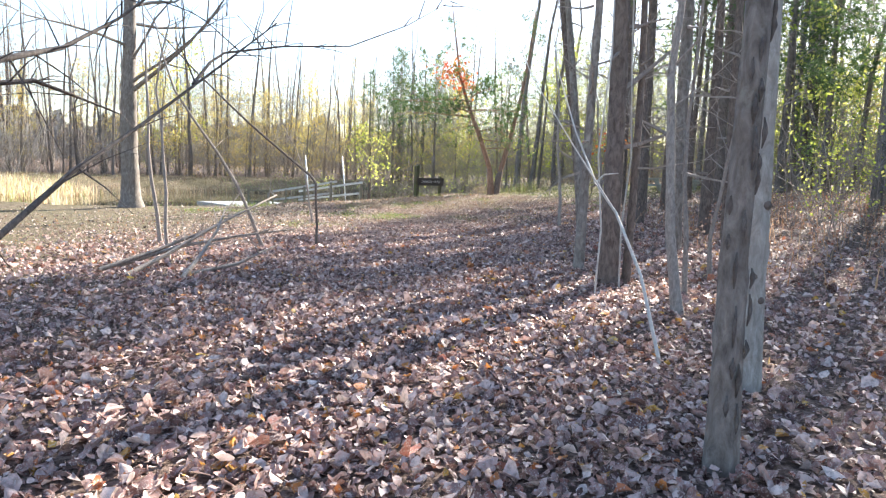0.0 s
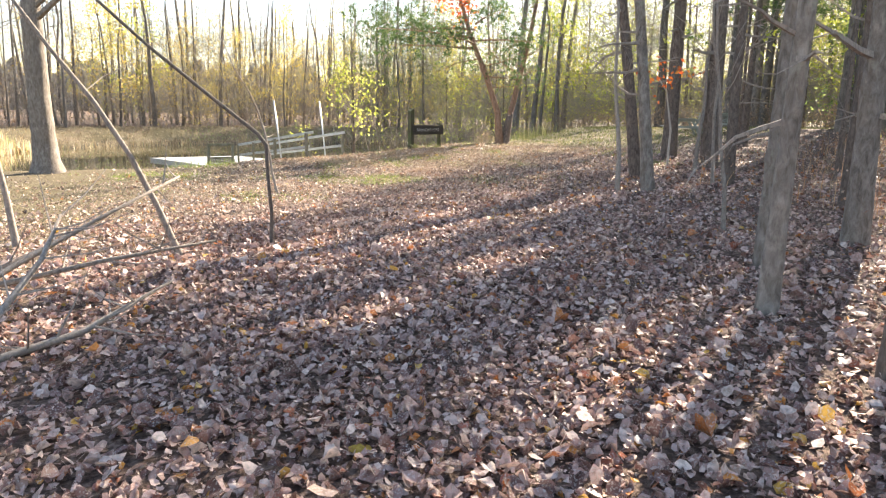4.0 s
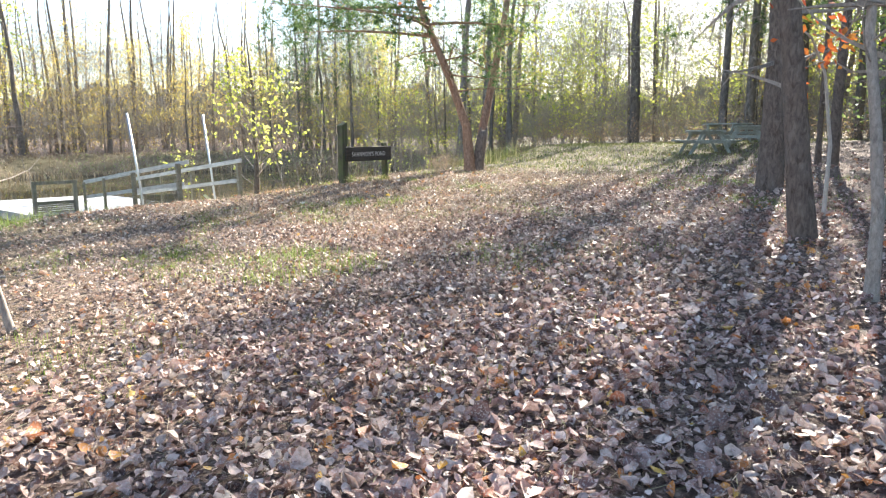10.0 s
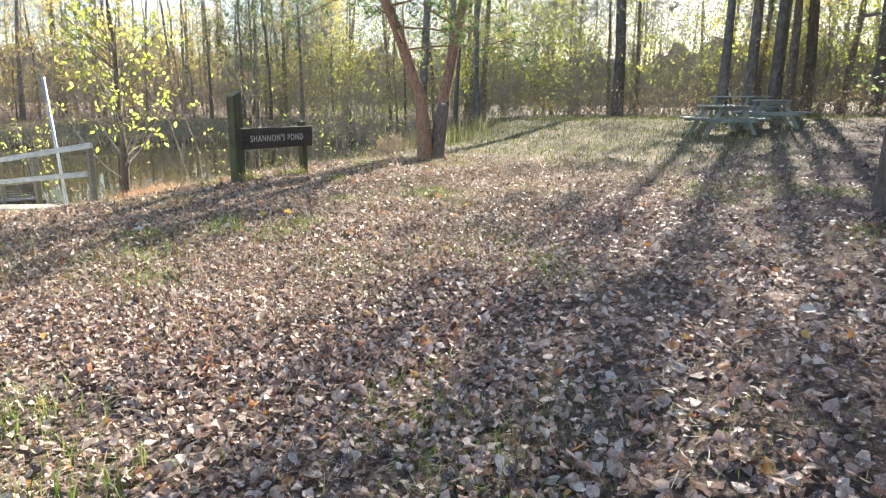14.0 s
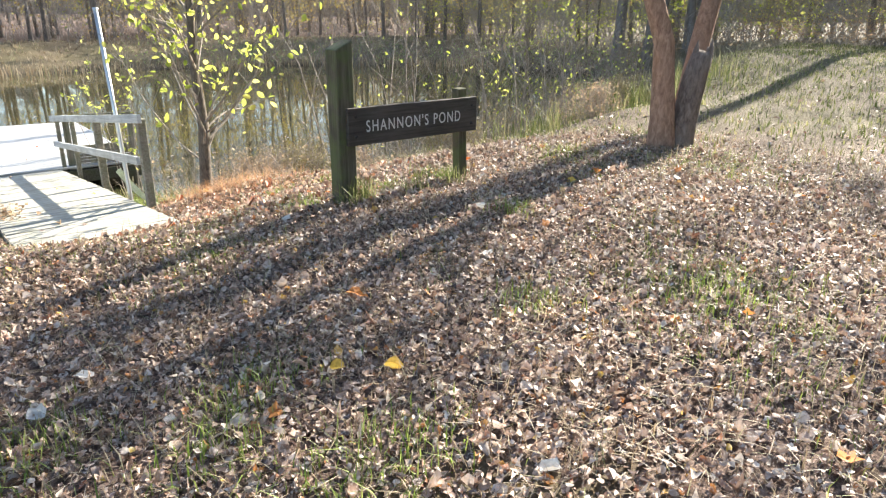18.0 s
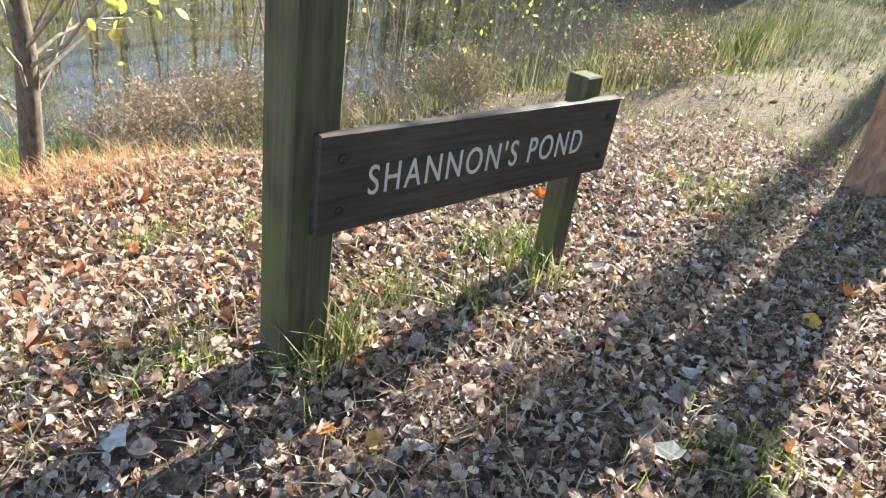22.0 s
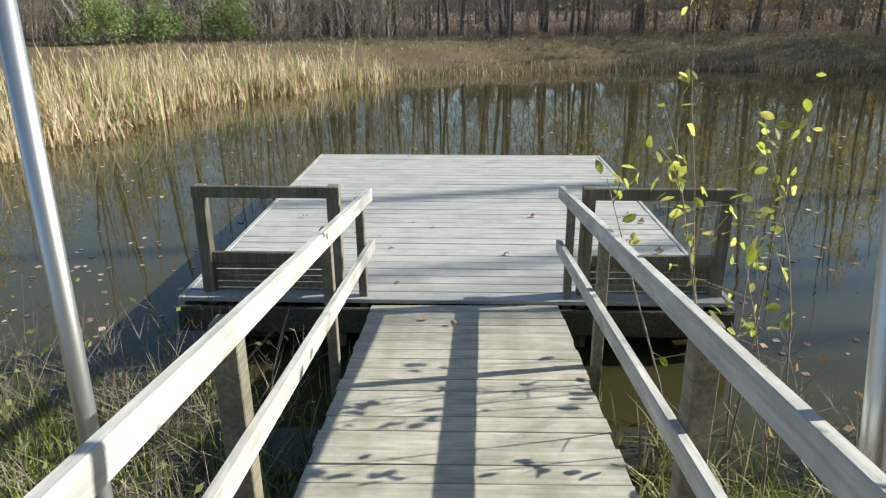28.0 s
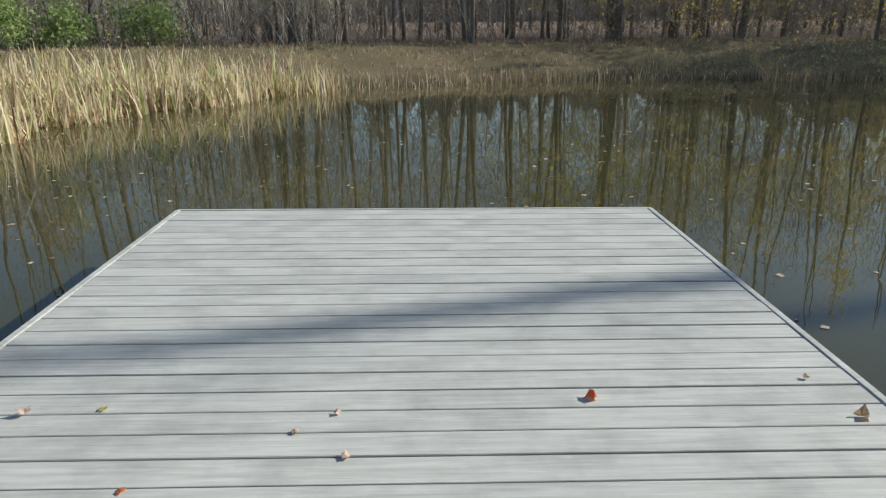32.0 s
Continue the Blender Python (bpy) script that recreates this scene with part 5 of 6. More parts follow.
def litter(name, count, x0, x1, y0, y1, density, size, shape, seed, label, tilt=0.33, lift=0.012, curl=0.8):
    rng = np.random.default_rng(seed)
    x, y = rng.uniform(x0, x1, count), rng.uniform(y0, y1, count)
    keep = rng.uniform(0, 1, count) < density(x, y)
    x, y = x[keep], y[keep]
    z = ground_z(x, y) + rng.uniform(0, 0.03, len(x))
    verts, faces = SHAPES[shape]
    sizes = size * np.clip(rng.lognormal(0, 0.32, len(x)), 0.4, 1.9) * np.clip(1.0 - (y - 11) * 0.075, 0.56, 0.88)
    me = many(name, scatter(rng, np.stack([x, y, z], 1), verts, sizes, tilt, curl, lift), len(verts), faces)
    me.polygons.foreach_set("use_smooth", np.ones(len(me.polygons), bool))
    me.materials.append(M["fallen"])
    return tagged(new(name, me), label, "leaves", kind="stuff")


def walked(x, y):
    """Distance from the line that one walks."""
    t = np.clip((x * 0.66 + y * 0.75) / 27.5, 0, 1)
    ax, ay = 0.3 + 18.2 * t, 0.0 + 20.6 * t
    return np.hypot(x - ax, y - ay)


def on_ramp(x, y):
    return (x > 16.95) & (x < 18.45) & (y > 23.3)


def near_density(x, y):
    d = walked(x, y)
    k = np.maximum(np.clip(1.2 - d / 3.6, 0, 1), 0.45 * np.clip(1.5 - d / 5.5, 0, 1))
    k = np.maximum(k, np.clip(1.6 - np.hypot(x - 19.8, y - 22.2) / 3.6, 0, 1)) * (shore(x, y) > 2.2) * ~on_ramp(x, y)
    return k * np.where(y > 17, 0.85, 1.0)


def mid_density(x, y):
    d = walked(x, y)
    lawn = ((x > 23) & (y > 17)) | (x < 12) & (y > 22)
    return np.clip(1.3 - d / 13.0, 0, 1) * (shore(x, y) > 1.6) * ~on_ramp(x, y) * np.where(lawn, 0.3, 1.0)


litter("fallen_leaves", 52000, -3, 24.5, -3, 26.5, near_density, 0.076, "maple", 11, "curled brown and tan lobed leaves lying on the ground", 0.40, 0.014)
litter("fallen_leaves", 52000, -3, 24.5, -3, 26.5, near_density, 0.066, "oak", 14, "curled brown leaves lying on the ground", 0.42, 0.012)
litter("fallen_leaves", 230000, -3, 24.5, -3, 26.5, near_density, 0.064, "beech", 15, "dense layer of folded oval brown leaves", 0.55, 0.010)
litter("fallen_leaves", 150000, -3, 24.5, -3, 26.5, near_density, 0.052, "cherry", 16, "dense layer of cupped brown and tan leaves", 0.55, 0.008)
litter("small_leaves", 250000, -3, 24.5, -3, 26.5, near_density, 0.034, "bit", 13, "small crumpled brown leaf pieces between the larger leaves", 0.6, 0.006, 1.2)
litter("scattered_leaves", 110000, -12, 38, -12, 32, mid_density, 0.078, "cherry", 12, "brown fallen leaves spread over the woodland floor", 0.45)
litter("fallen_leaves", 56000, 14.5, 23.5, 15.5, 25.2, near_density, 0.074, "torn", 21, "dense layer of torn brown leaves round the sign", 0.6, 0.014, 1.3)
litter("fallen_leaves", 26000, 14.5, 23.5, 15.5, 25.2, near_density, 0.08, "maple", 22, "curled lobed tan leaves round the sign", 0.5, 0.016, 1.2)
# pine needles and straw lying flat
rng = np.random.default_rng(17)
n = 90000
x, y = rng.uniform(9, 24, n), rng.uniform(9, 25, n)
ok = rng.uniform(0, 1, n) < near_density(x, y) * np.clip((y - 8) / 8, 0.1, 1)
q = np.stack([x[ok], y[ok], ground_z(x[ok], y[ok]) + rng.uniform(0.015, 0.05, ok.sum())], 1)
STRAW = np.array([(-0.012, -0.5, 0), (0.012, -0.5, 0), (0.03, 0.1, 0.05), (0.005, 0.1, 0.05), (0.0, 0.5, 0.0)])
me = many("straw", scatter(rng, q, STRAW, rng.uniform(0.05, 0.15, len(q)), 0.16), 5, [(0, 1, 2, 3), (3, 2, 4)])
me.materials.append(M["dry_grass"])
tagged(new("straw", me), "pale straw and pine needles strewn over the leaves", "straw", kind="stuff")

# single leaves that stand out from the litter by their colour or size
SINGLE = [(19.46, 21.37, 0.11, "pale_leaf"), (21.27, 22.54, 0.13, "red_leaf"), (21.64, 21.01, 0.12, "orange_leaf"), (19.78, 21.47, 0.11, "pink_leaf"), (19.27, 21.59, 0.10, "orange_leaf"), (20.87, 20.88, 0.15, "red_leaf"),
          (20.13, 21.02, 0.15, "mauve_leaf"), (21.28, 21.01, 0.09, "gold_leaf"), (20.89, 21.71, 0.11, "orange_leaf"), (20.69, 21.80, 0.12, "pink_leaf"), (18.79, 21.92, 0.11, "pale_leaf"), (19.40, 21.70, 0.08, "pink_leaf"),
          (19.54, 22.86, 0.08, "gold_leaf"), (19.46, 22.39, 0.08, "orange_leaf"), (19.76, 21.74, 0.09, "mauve_leaf"), (20.06, 20.91, 0.10, "pale_leaf"), (20.53, 21.12, 0.09, "pale_leaf"), (20.36, 21.06, 0.11, "mauve_leaf"),
          (20.64, 21.49, 0.08, "pale_leaf"), (18.84, 21.82, 0.09, "pink_leaf"), (20.85, 21.82, 0.10, "pale_leaf"), (18.41, 20.22, 0.13, "orange_leaf"), (19.42, 20.15, 0.12, "pale_leaf"), (18.06, 19.31, 0.10, "gold_leaf"),
          (19.54, 18.74, 0.12, "orange_leaf"), (17.87, 19.50, 0.09, "gold_leaf"), (19.01, 17.62, 0.13, "orange_leaf"), (17.14, 22.27, 0.12, "orange_leaf"), (18.08, 18.29, 0.10, "pale_leaf"), (17.47, 19.36, 0.10, "orange_leaf"),
          (19.86, 18.49, 0.09, "orange_leaf"), (16.90, 20.31, 0.11, "pale_leaf"), (22.30, 19.34, 0.10, "orange_leaf"), (16.66, 20.03, 0.11, "pale_leaf"), (3.71, 3.82, 0.11, "orange_leaf"), (5.41, 6.55, 0.12, "gold_leaf"),
          (3.55, 3.62, 0.10, "orange_leaf"), (5.80, 5.05, 0.11, "orange_leaf"), (4.78, 3.74, 0.09, "orange_leaf"), (4.10, 3.40, 0.09, "orange_leaf"), (4.18, 2.63, 0.09, "pale_leaf"), (4.29, 2.48, 0.09, "pale_leaf"),
          (3.15, 4.19, 0.08, "pale_leaf"), (8.72, 5.15, 0.12, "orange_leaf"), (8.50, 4.53, 0.11, "orange_leaf"), (7.85, 3.46, 0.11, "red_leaf"), (4.98, 8.70, 0.11, "orange_leaf"), (4.42, 11.39, 0.13, "red_leaf"),
          (3.51, 8.78, 0.12, "gold_leaf"), (3.36, 4.26, 0.09, "orange_leaf"), (2.80, 5.10, 0.10, "gold_leaf"), (13.17, 5.00, 0.12, "orange_leaf")]
DESCRIBED = {"pale_leaf": "large pale grey leaf lying on the litter", "orange_leaf": "bright orange maple leaf lying on the litter", "red_leaf": "red-orange maple leaf lying on the litter",
             "gold_leaf": "small golden-yellow leaf lying on the litter", "pink_leaf": "pinkish-tan curled leaf lying on the litter", "mauve_leaf": "dull mauve-brown leaf lying on the litter"}
sl = np.random.default_rng(31)
for k, (x, y, size, kind) in enumerate(SINGLE):
    verts, faces = lobed(5, 50 + k, 0.34 if kind in ("orange_leaf", "red_leaf") else 0.43)
    b = Buf()
    b.add(scatter(sl, np.zeros((1, 3)), verts, np.array([size]), 0.22, 0.7)[0], faces)
    me = b.mesh("fallen_leaf")
    me.materials.append(M[kind])
    ob = new("fallen_leaf", me)
    ob.matrix_basis = pose(x, y, gz(x, y) + 0.045)
    tagged(ob, DESCRIBED[kind], "leaf", "bright leaves on the litter")

# rust-brown leaves drifted against the ramp and round the sapling
rng = np.random.default_rng(19)
n = 34000
x, y = rng.uniform(13.6, 22.0, n), rng.uniform(21.8, 27.2, n)
ok = (rng.uniform(0, 1, n) < np.exp(-((x - 19.3) ** 2 / 1.8 + (y - 23.8) ** 2 / 1.6)) + 0.9 * np.exp(-((x - 16.0) ** 2 / 1.6 + (y - 24.9) ** 2 / 1.8))) & ~on_ramp(x, y)
q = np.stack([x[ok], y[ok], ground_z(x[ok], y[ok]) + rng.uniform(0.01, 0.05, ok.sum())], 1)
for kind, rows in (("oak", q[::3]), ("beech", q[1::3]), ("cherry", q[2::3])):
    verts, faces = SHAPES[kind]
    me = many("rust_leaves", scatter(rng, rows, verts, 0.052 * rng.uniform(0.5, 1.4, len(rows)), 0.45, 1.1), len(verts), faces)
    me.polygons.foreach_set("use_smooth", np.ones(len(me.polygons), bool))
    me.materials.append(M["rust_litter"])
    tagged(new("rust_leaves", me), "rust-brown and reddish leaves drifted beside the ramp", "leaves", kind="stuff")

# ---- reeds, grass and brush ----
def blades(name, places, heights, width, bend, material, label, category, seed, lean=0.15, fine=False):
    """Upright strips that narrow to a tip, each with its own lean and curve."""
    rng = np.random.default_rng(seed)
    count = len(places)
    yaw = rng.uniform(0, 2 * math.pi, count)
    c, s = np.cos(yaw), np.sin(yaw)
    off = rng.normal(0, lean, count)
    curve = np.abs(rng.normal(0, bend, count))
    levels = ((0.0, 0.5), (0.5, 0.4), (1.0, 0.0)) if fine else ((0.0, 0.5), (0.4, 0.45), (0.75, 0.3), (1.0, 0.0))
    last = len(levels) - 1
    out = np.zeros((count, 2 * last + 1, 3))
    w = width * rng.uniform(0.6, 1.3, count)
    for k, (t, half) in enumerate(levels):
        fwd = (off * t + curve * t * t) * heights
        up = heights * t * (1 - 0.25 * curve * t)
        for j, side in enumerate((-1, 1) if k < last else (0,)):
            i = 2 * k + j
            out[:, i, 0] = places[:, 0] + c * fwd - s * side * w * half
            out[:, i, 1] = places[:, 1] + s * fwd + c * side * w * half
            out[:, i, 2] = places[:, 2] + up - 0.03 * (t == 0)
    faces = [(2 * k, 2 * k + 1, 2 * k + 3, 2 * k + 2) for k in range(last - 1)] + [(2 * last - 2, 2 * last - 1, 2 * last)]
    me = many(name, out, 2 * last + 1, faces)
    me.materials.append(M[material])
    return tagged(new(name, me), label, category, kind="stuff")


def sow(rng, count, x0, x1, y0, y1, keep, clump=0):
    """Places on the ground where keep gives a chance; clump gathers them in tufts."""
    if clump:
        n = max(1, count // clump)
        x, y = np.repeat(rng.uniform(x0, x1, n), clump), np.repeat(rng.uniform(y0, y1, n), clump)
        x, y = x + rng.normal(0, 0.07, len(x)), y + rng.normal(0, 0.07, len(y))
    else:
        x, y = rng.uniform(x0, x1, count), rng.uniform(y0, y1, count)
    ok = rng.uniform(0, 1, len(x)) < keep(x, y)
    x, y = x[ok], y[ok]
    return np.stack([x, y, ground_z(x, y)], 1)


def stem_shape(seed, twigs=12):
    """A thin upright stem with side twigs, one unit tall."""
    r = random.Random(seed)
    v, f = [], []
    bend = (r.uniform(0.12, 0.25), r.uniform(-0.2, 0.2))
    def mid(t):
        return Vector((bend[0] * t * t, bend[1] * t * t, t))
    for t, w in ((0, 0.0042), (0.55, 0.003), (1.0, 0.0008)):
        for k in range(3):
            a = 2.1 * k
            v.append(tuple(mid(t) + Vector((math.cos(a) * w, math.sin(a) * w, 0))))
    for i in (0, 3):
        f += [(i + k, i + (k + 1) % 3, i + 3 + (k + 1) % 3, i + 3 + k) for k in range(3)]
    for _ in range(twigs):
        t = r.uniform(0.2, 0.95)
        p = mid(t)
        h = r.uniform(0, 6.28)
        d = Vector((math.cos(h), math.sin(h), r.uniform(0.5, 1.5))).normalized() * r.uniform(0.16, 0.42)
        s = d.orthogonal().normalized() * 0.0022
        n = len(v)
        v += [tuple(p - s), tuple(p + s), tuple(p + d)]
        f.append((n, n + 1, n + 2))
    return np.array(v), f


def brush(name, places, low, high, material, label, seed, tilt=0.12, leaves=0, leaf="yellow_leaf", leaf_size=0.07, twigs=12):
    rng = np.random.default_rng(seed)
    shape, faces = stem_shape(seed, twigs)
    sizes = rng.uniform(low, high, len(places))
    me = many(name, scatter(rng, places, shape, sizes, tilt), len(shape), faces)
    me.materials.append(M[material])
    tagged(new(name, me), label, "brush", kind="stuff")
    if leaves:
        k = rng.integers(0, len(places), leaves)
        at = places[k] + np.stack([rng.normal(0, 0.2, leaves), rng.normal(0, 0.2, leaves), sizes[k] * rng.uniform(0.2, 1.0, leaves)], 1)
        me = many("brush_leaves", scatter(rng, at, LEAF, leaf_size * rng.uniform(0.6, 1.3, leaves), 0.9), 4, LEAF_F)
        me.materials.append(M[leaf])
        tagged(new("brush_leaves", me), "small leaves left on the shoreline and woodland brush", "leaves", kind="stuff")


rng = np.random.default_rng(900)
# cattails along the pond's left side
bed = lambda x, y: np.clip(1.9 - np.abs(shore(x, y) - 1.5) / 1.4, 0, 1) * ((x < 15.0) & (y > 36.5)) * np.clip((52 - y) / 4, 0.1, 1)
p = sow(rng, 26000, 3.5, 15, 36.5, 53, bed)
p[:, 2] = np.maximum(p[:, 2], WATER_Z - 0.1)
tuft = 0.78 + 0.3 * np.sin(2.1 * p[:, 0] + 0.8 * p[:, 1]) * np.sin(1.7 * p[:, 1] - 0.9 * p[:, 0]) + 0.16 * np.sin(5.3 * p[:, 0] - 3.7 * p[:, 1])
blades("cattail_reeds", p, rng.uniform(0.4, 1.55, len(p)) * tuft, 0.046, 0.35, "reed", "dense bed of pale dry cattail reeds at the water's edge", "reeds", 901, 0.24)
p = sow(rng, 9000, 3.5, 15, 36.5, 53, bed)
p[:, 2] = np.maximum(p[:, 2], WATER_Z)
blades("reed_litter", p, rng.uniform(0.1, 0.4, len(p)), 0.03, 1.0, "rust_grass", "broken brown reed leaves at the foot of the cattails", "reeds", 936, 0.7, True)
# pale grass fringe on the far shore and dark scrub at its right end
p = sow(rng, 12000, 9, 44, 44, 57, lambda x, y: np.clip(1 - np.abs(shore(x, y) - 0.6) / 1.3, 0, 1) * (y > 43))
blades("bank_grass", p, rng.uniform(0.25, 0.7, len(p)), 0.03, 0.4, "dry_grass", "dry tan grass along the far bank", "grass", 902)
p = sow(rng, 16000, 2, 44, 50, 63, lambda x, y: np.clip((shore(x, y) - 1.0) / 2, 0, 1) * 0.9, 6)
blades("bank_tufts", p, rng.uniform(0.06, 0.22, len(p)), 0.03, 0.6, "dry_grass", "tufted brown grass over the far bank", "grass", 939, 0.5, True)
p = sow(rng, 5000, 26, 46, 36, 55, lambda x, y: np.clip(1 - np.abs(shore(x, y) - 1.2) / 1.8, 0, 1))
brush("bank_scrub", p[:2600], 0.6, 2.0, "twig", "dark leafless scrub at the end of the pond", 903, 0.3, 2200, "green_leaf", 0.1)
# near shore: grass tufts, brambles and twiggy growth either side of the ramp
side = lambda x, y: ((x < 16.85) | (x > 18.6)) * np.clip(1.2 - np.abs(shore(x, y) - 1.0) / 1.9, 0, 1)
p = sow(rng, 20000, 9, 34, 24.5, 33, side, 14)
p = p[(p[:, 0] > 18.6) | (p[:, 1] > 26.6) | (rng.uniform(0, 1, len(p)) < 0.3)]
blades("shore_grass", p, rng.uniform(0.1, 0.4, len(p)), 0.012, 0.9, "grass", "green and straw-coloured grass tufts on the near bank", "grass", 904, 0.35)
p = sow(rng, 16000, 9, 36, 25, 34, lambda x, y: side(x, y) * np.where(x < 16.9, 0.35, 0.9), 10)
blades("shore_straw", p, rng.uniform(0.1, 0.42, len(p)), 0.011, 0.7, "dry_grass", "dry straw and weeds on the near bank", "grass", 905, 0.45)
p = sow(rng, 26000, 12.5, 16.8, 24.6, 28.8, lambda x, y: np.exp(-((x - 14.5) ** 2 / 0.7 + (y - 27.5) ** 2 / 0.7)) + 0.07, 18)
blades("green_tufts", p, rng.uniform(0.12, 0.42, len(p)), 0.009, 0.7, "fresh_grass", "bright green grass tufts beside the ramp", "grass", 922, 0.35)
p = sow(rng, 5000, 18.6, 22, 25.4, 27.8, lambda x, y: np.exp(-((x - 19.2) ** 2 / 0.8 + (y - 26.8) ** 2 / 0.8)) + 0.12, 14)
blades("green_tufts", p, rng.uniform(0.1, 0.34, len(p)), 0.008, 0.7, "fresh_grass", "green grass tufts round the sapling", "grass", 923, 0.4)
p = sow(rng, 7500, 19.4, 38, 25.5, 36, lambda x, y: np.clip(1 - np.abs(shore(x, y) - 0.7) / 1.7, 0, 1) * (x > 19.4))
brush("shore_brush", p, 0.35, 1.0, "twig", "brown leafless twiggy brush along the near shore", 906, 0.42, 2600, "tan_leaf", 0.05, 18)
p = sow(rng, 420, 22, 38, 25.5, 35, lambda x, y: np.clip(1 - np.abs(shore(x, y) - 0.6) / 1.6, 0, 1))
brush("shore_saplings", p[:150], 1.8, 4.2, "twig", "thin upright shoots with a few yellow leaves by the shore", 907, 0.08, 650, "lime_leaf", 0.085, 14)
p = sow(rng, 2200, 10, 16.6, 25.5, 31, lambda x, y: np.clip(1 - np.abs(shore(x, y) - 0.7) / 1.6, 0, 1))
brush("left_brush", p, 0.4, 1.0, "twig", "low brown brush left of the ramp", 908, 0.35, 900, "green_leaf", 0.05)
# rust-coloured grass round the sapling by the ramp
p = sow(rng, 9000, 18.6, 21.4, 23.9, 26.2, lambda x, y: np.exp(-((x - 19.35) ** 2 / 0.45 + (y - 24.75) ** 2 / 0.3)))
blades("rust_grass", p, rng.uniform(0.08, 0.24, len(p)), 0.0045, 0.8, "rust_grass", "rust-coloured dry grass round the sapling", "grass", 909, 0.5)
# thin green grass showing through the leaves
patchy = lambda x, y: np.clip(np.sin(1.3 * x + 0.5) * np.sin(1.1 * y + 0.3 * x) + 0.35 * np.sin(3.1 * x - 2.2 * y) - 0.15, 0, 1) * (y > 11 - 0.2 * x) * (shore(x, y) > 2) * ~on_ramp(x, y)
p = sow(rng, 170000, 9, 24.5, 12, 25, lambda x, y: patchy(x, y) * np.clip((y + 0.3 * x - 16) / 5, 0, 1), 12)
blades("thin_grass", p, rng.uniform(0.04, 0.10, len(p)), 0.005, 0.8, "fresh_grass", "short green grass showing between fallen leaves", "grass", 910, 0.35, True)
p = sow(rng, 22000, 15, 24.5, 16.5, 25, lambda x, y: 0.8 * (shore(x, y) > 2.5) * ~on_ramp(x, y))
blades("dead_grass", p, rng.uniform(0.06, 0.17, len(p)), 0.005, 0.7, "dry_grass", "matted dead grass between fallen leaves", "grass", 911, 0.8, True)
for k, (x, y, n) in enumerate([(19.53, 21.9, 90), (19.42, 21.84, 50), (20.55, 21.85, 50), (20.15, 21.9, 60)]):
    q = np.stack([x + rng.normal(0, 0.06, n), y + rng.normal(0, 0.05, n), np.full(n, gz(x, y))], 1)
    blades("grass_tuft", q, rng.uniform(0.1, 0.3, n), 0.007, 0.7, "grass", "green grass tuft at the foot of the sign", "grass", 912 + k, 0.3)
# low patches of green grass that show through the leaves
for k, (x, y, wide) in enumerate([(17.45, 19.68, 0.30), (17.78, 18.80, 0.28), (19.14, 19.43, 0.22), (20.05, 18.74, 0.35), (17.18, 19.34, 0.30), (16.59, 19.85, 0.30), (13.61, 16.90, 0.50), (13.86, 15.77, 0.45), (13.13, 16.10, 0.50), (14.07, 16.71, 0.40), (22.22, 22.05, 0.30), (20.64, 22.26, 0.25), (20.72, 22.16, 0.20), (19.96, 22.16, 0.20), (19.08, 22.22, 0.22), (20.25, 20.80, 0.22), (19.42, 23.38, 0.20), (19.81, 23.06, 0.15), (22.39, 27.36, 0.20), (16.28, 19.21, 0.40), (15.74, 18.34, 0.35), (17.35, 18.69, 0.30)]):
    n = int(950 * wide * wide + 70)
    px, py = x + rng.normal(0, wide * 0.55, n), y + rng.normal(0, wide * 0.55, n)
    q = np.stack([px, py, ground_z(px, py) + 0.02], 1)
    blades("grass_patch", q, rng.uniform(0.05, 0.13, n), 0.006, 0.7, "fresh_grass", "low patch of green grass showing through the leaves", "grass", 940 + k, 0.45, True)
# lawn by the tables
p = sow(rng, 30000, 22, 44, 15, 30, lambda x, y: 0.8 * (shore(x, y) > 2.0) * np.clip((x - 22) / 4, 0, 1) * np.clip((y - 14) / 4, 0, 1))
blades("lawn_grass", p, rng.uniform(0.04, 0.12, len(p)), 0.018, 0.5, "grass", "short green lawn beyond the sign", "grass", 920, 0.3, True)
# clumps of tall grass at the foot of the far side of the forked pine
p = sow(rng, 7000, 25, 33, 23.5, 28.5, lambda x, y: np.exp(-((x - 28.5) ** 2 / 5 + (y - 25.8) ** 2 / 1.2)), 16)
blades("meadow_clumps", p, rng.uniform(0.3, 0.8, len(p)), 0.014, 0.5, "grass", "tall green-gold grass clumps by the shore", "grass", 921)

# thickets that fill the woods
p = sow(rng, 2600, -12, 60, 61.0, 84, lambda x, y: np.clip(1.2 - (y - 61) / 24, 0, 1))
brush("far_thicket", p, 1.0, 5.0, "far_twig", "thin grey saplings crowding the woods across the pond", 930, 0.34, 14000, "tan_leaf", 0.12, 10)
# sunlight on these saplings is painted in with the pale twig bark
p = sow(rng, 420, -14, 14, 60.5, 70, lambda x, y: np.clip(1.2 - (y - 61) / 12, 0, 1))
brush("pale_thicket", p, 1.5, 7.0, "pale_twig", "pale sunlit saplings at the edge of the woods across the pond", 937, 0.34, 0, "tan_leaf", 0.1, 14)
p = sow(rng, 2200, 40, 60, -6, 62, lambda x, y: ((x > 46) | (y < 14)) & (shore(x, y) > 4.5))
brush("table_thicket", p, 1.2, 6.0, "far_twig", "dense twiggy thicket behind the picnic tables", 931, 0.34, 15000, "lime_leaf", 0.13, 12)
p = sow(rng, 3600, 33, 50, 13, 40, lambda x, y: np.exp(-((x - 43 - 0.1 * y) / 3.5) ** 2) * (shore(x, y) > 1.5))
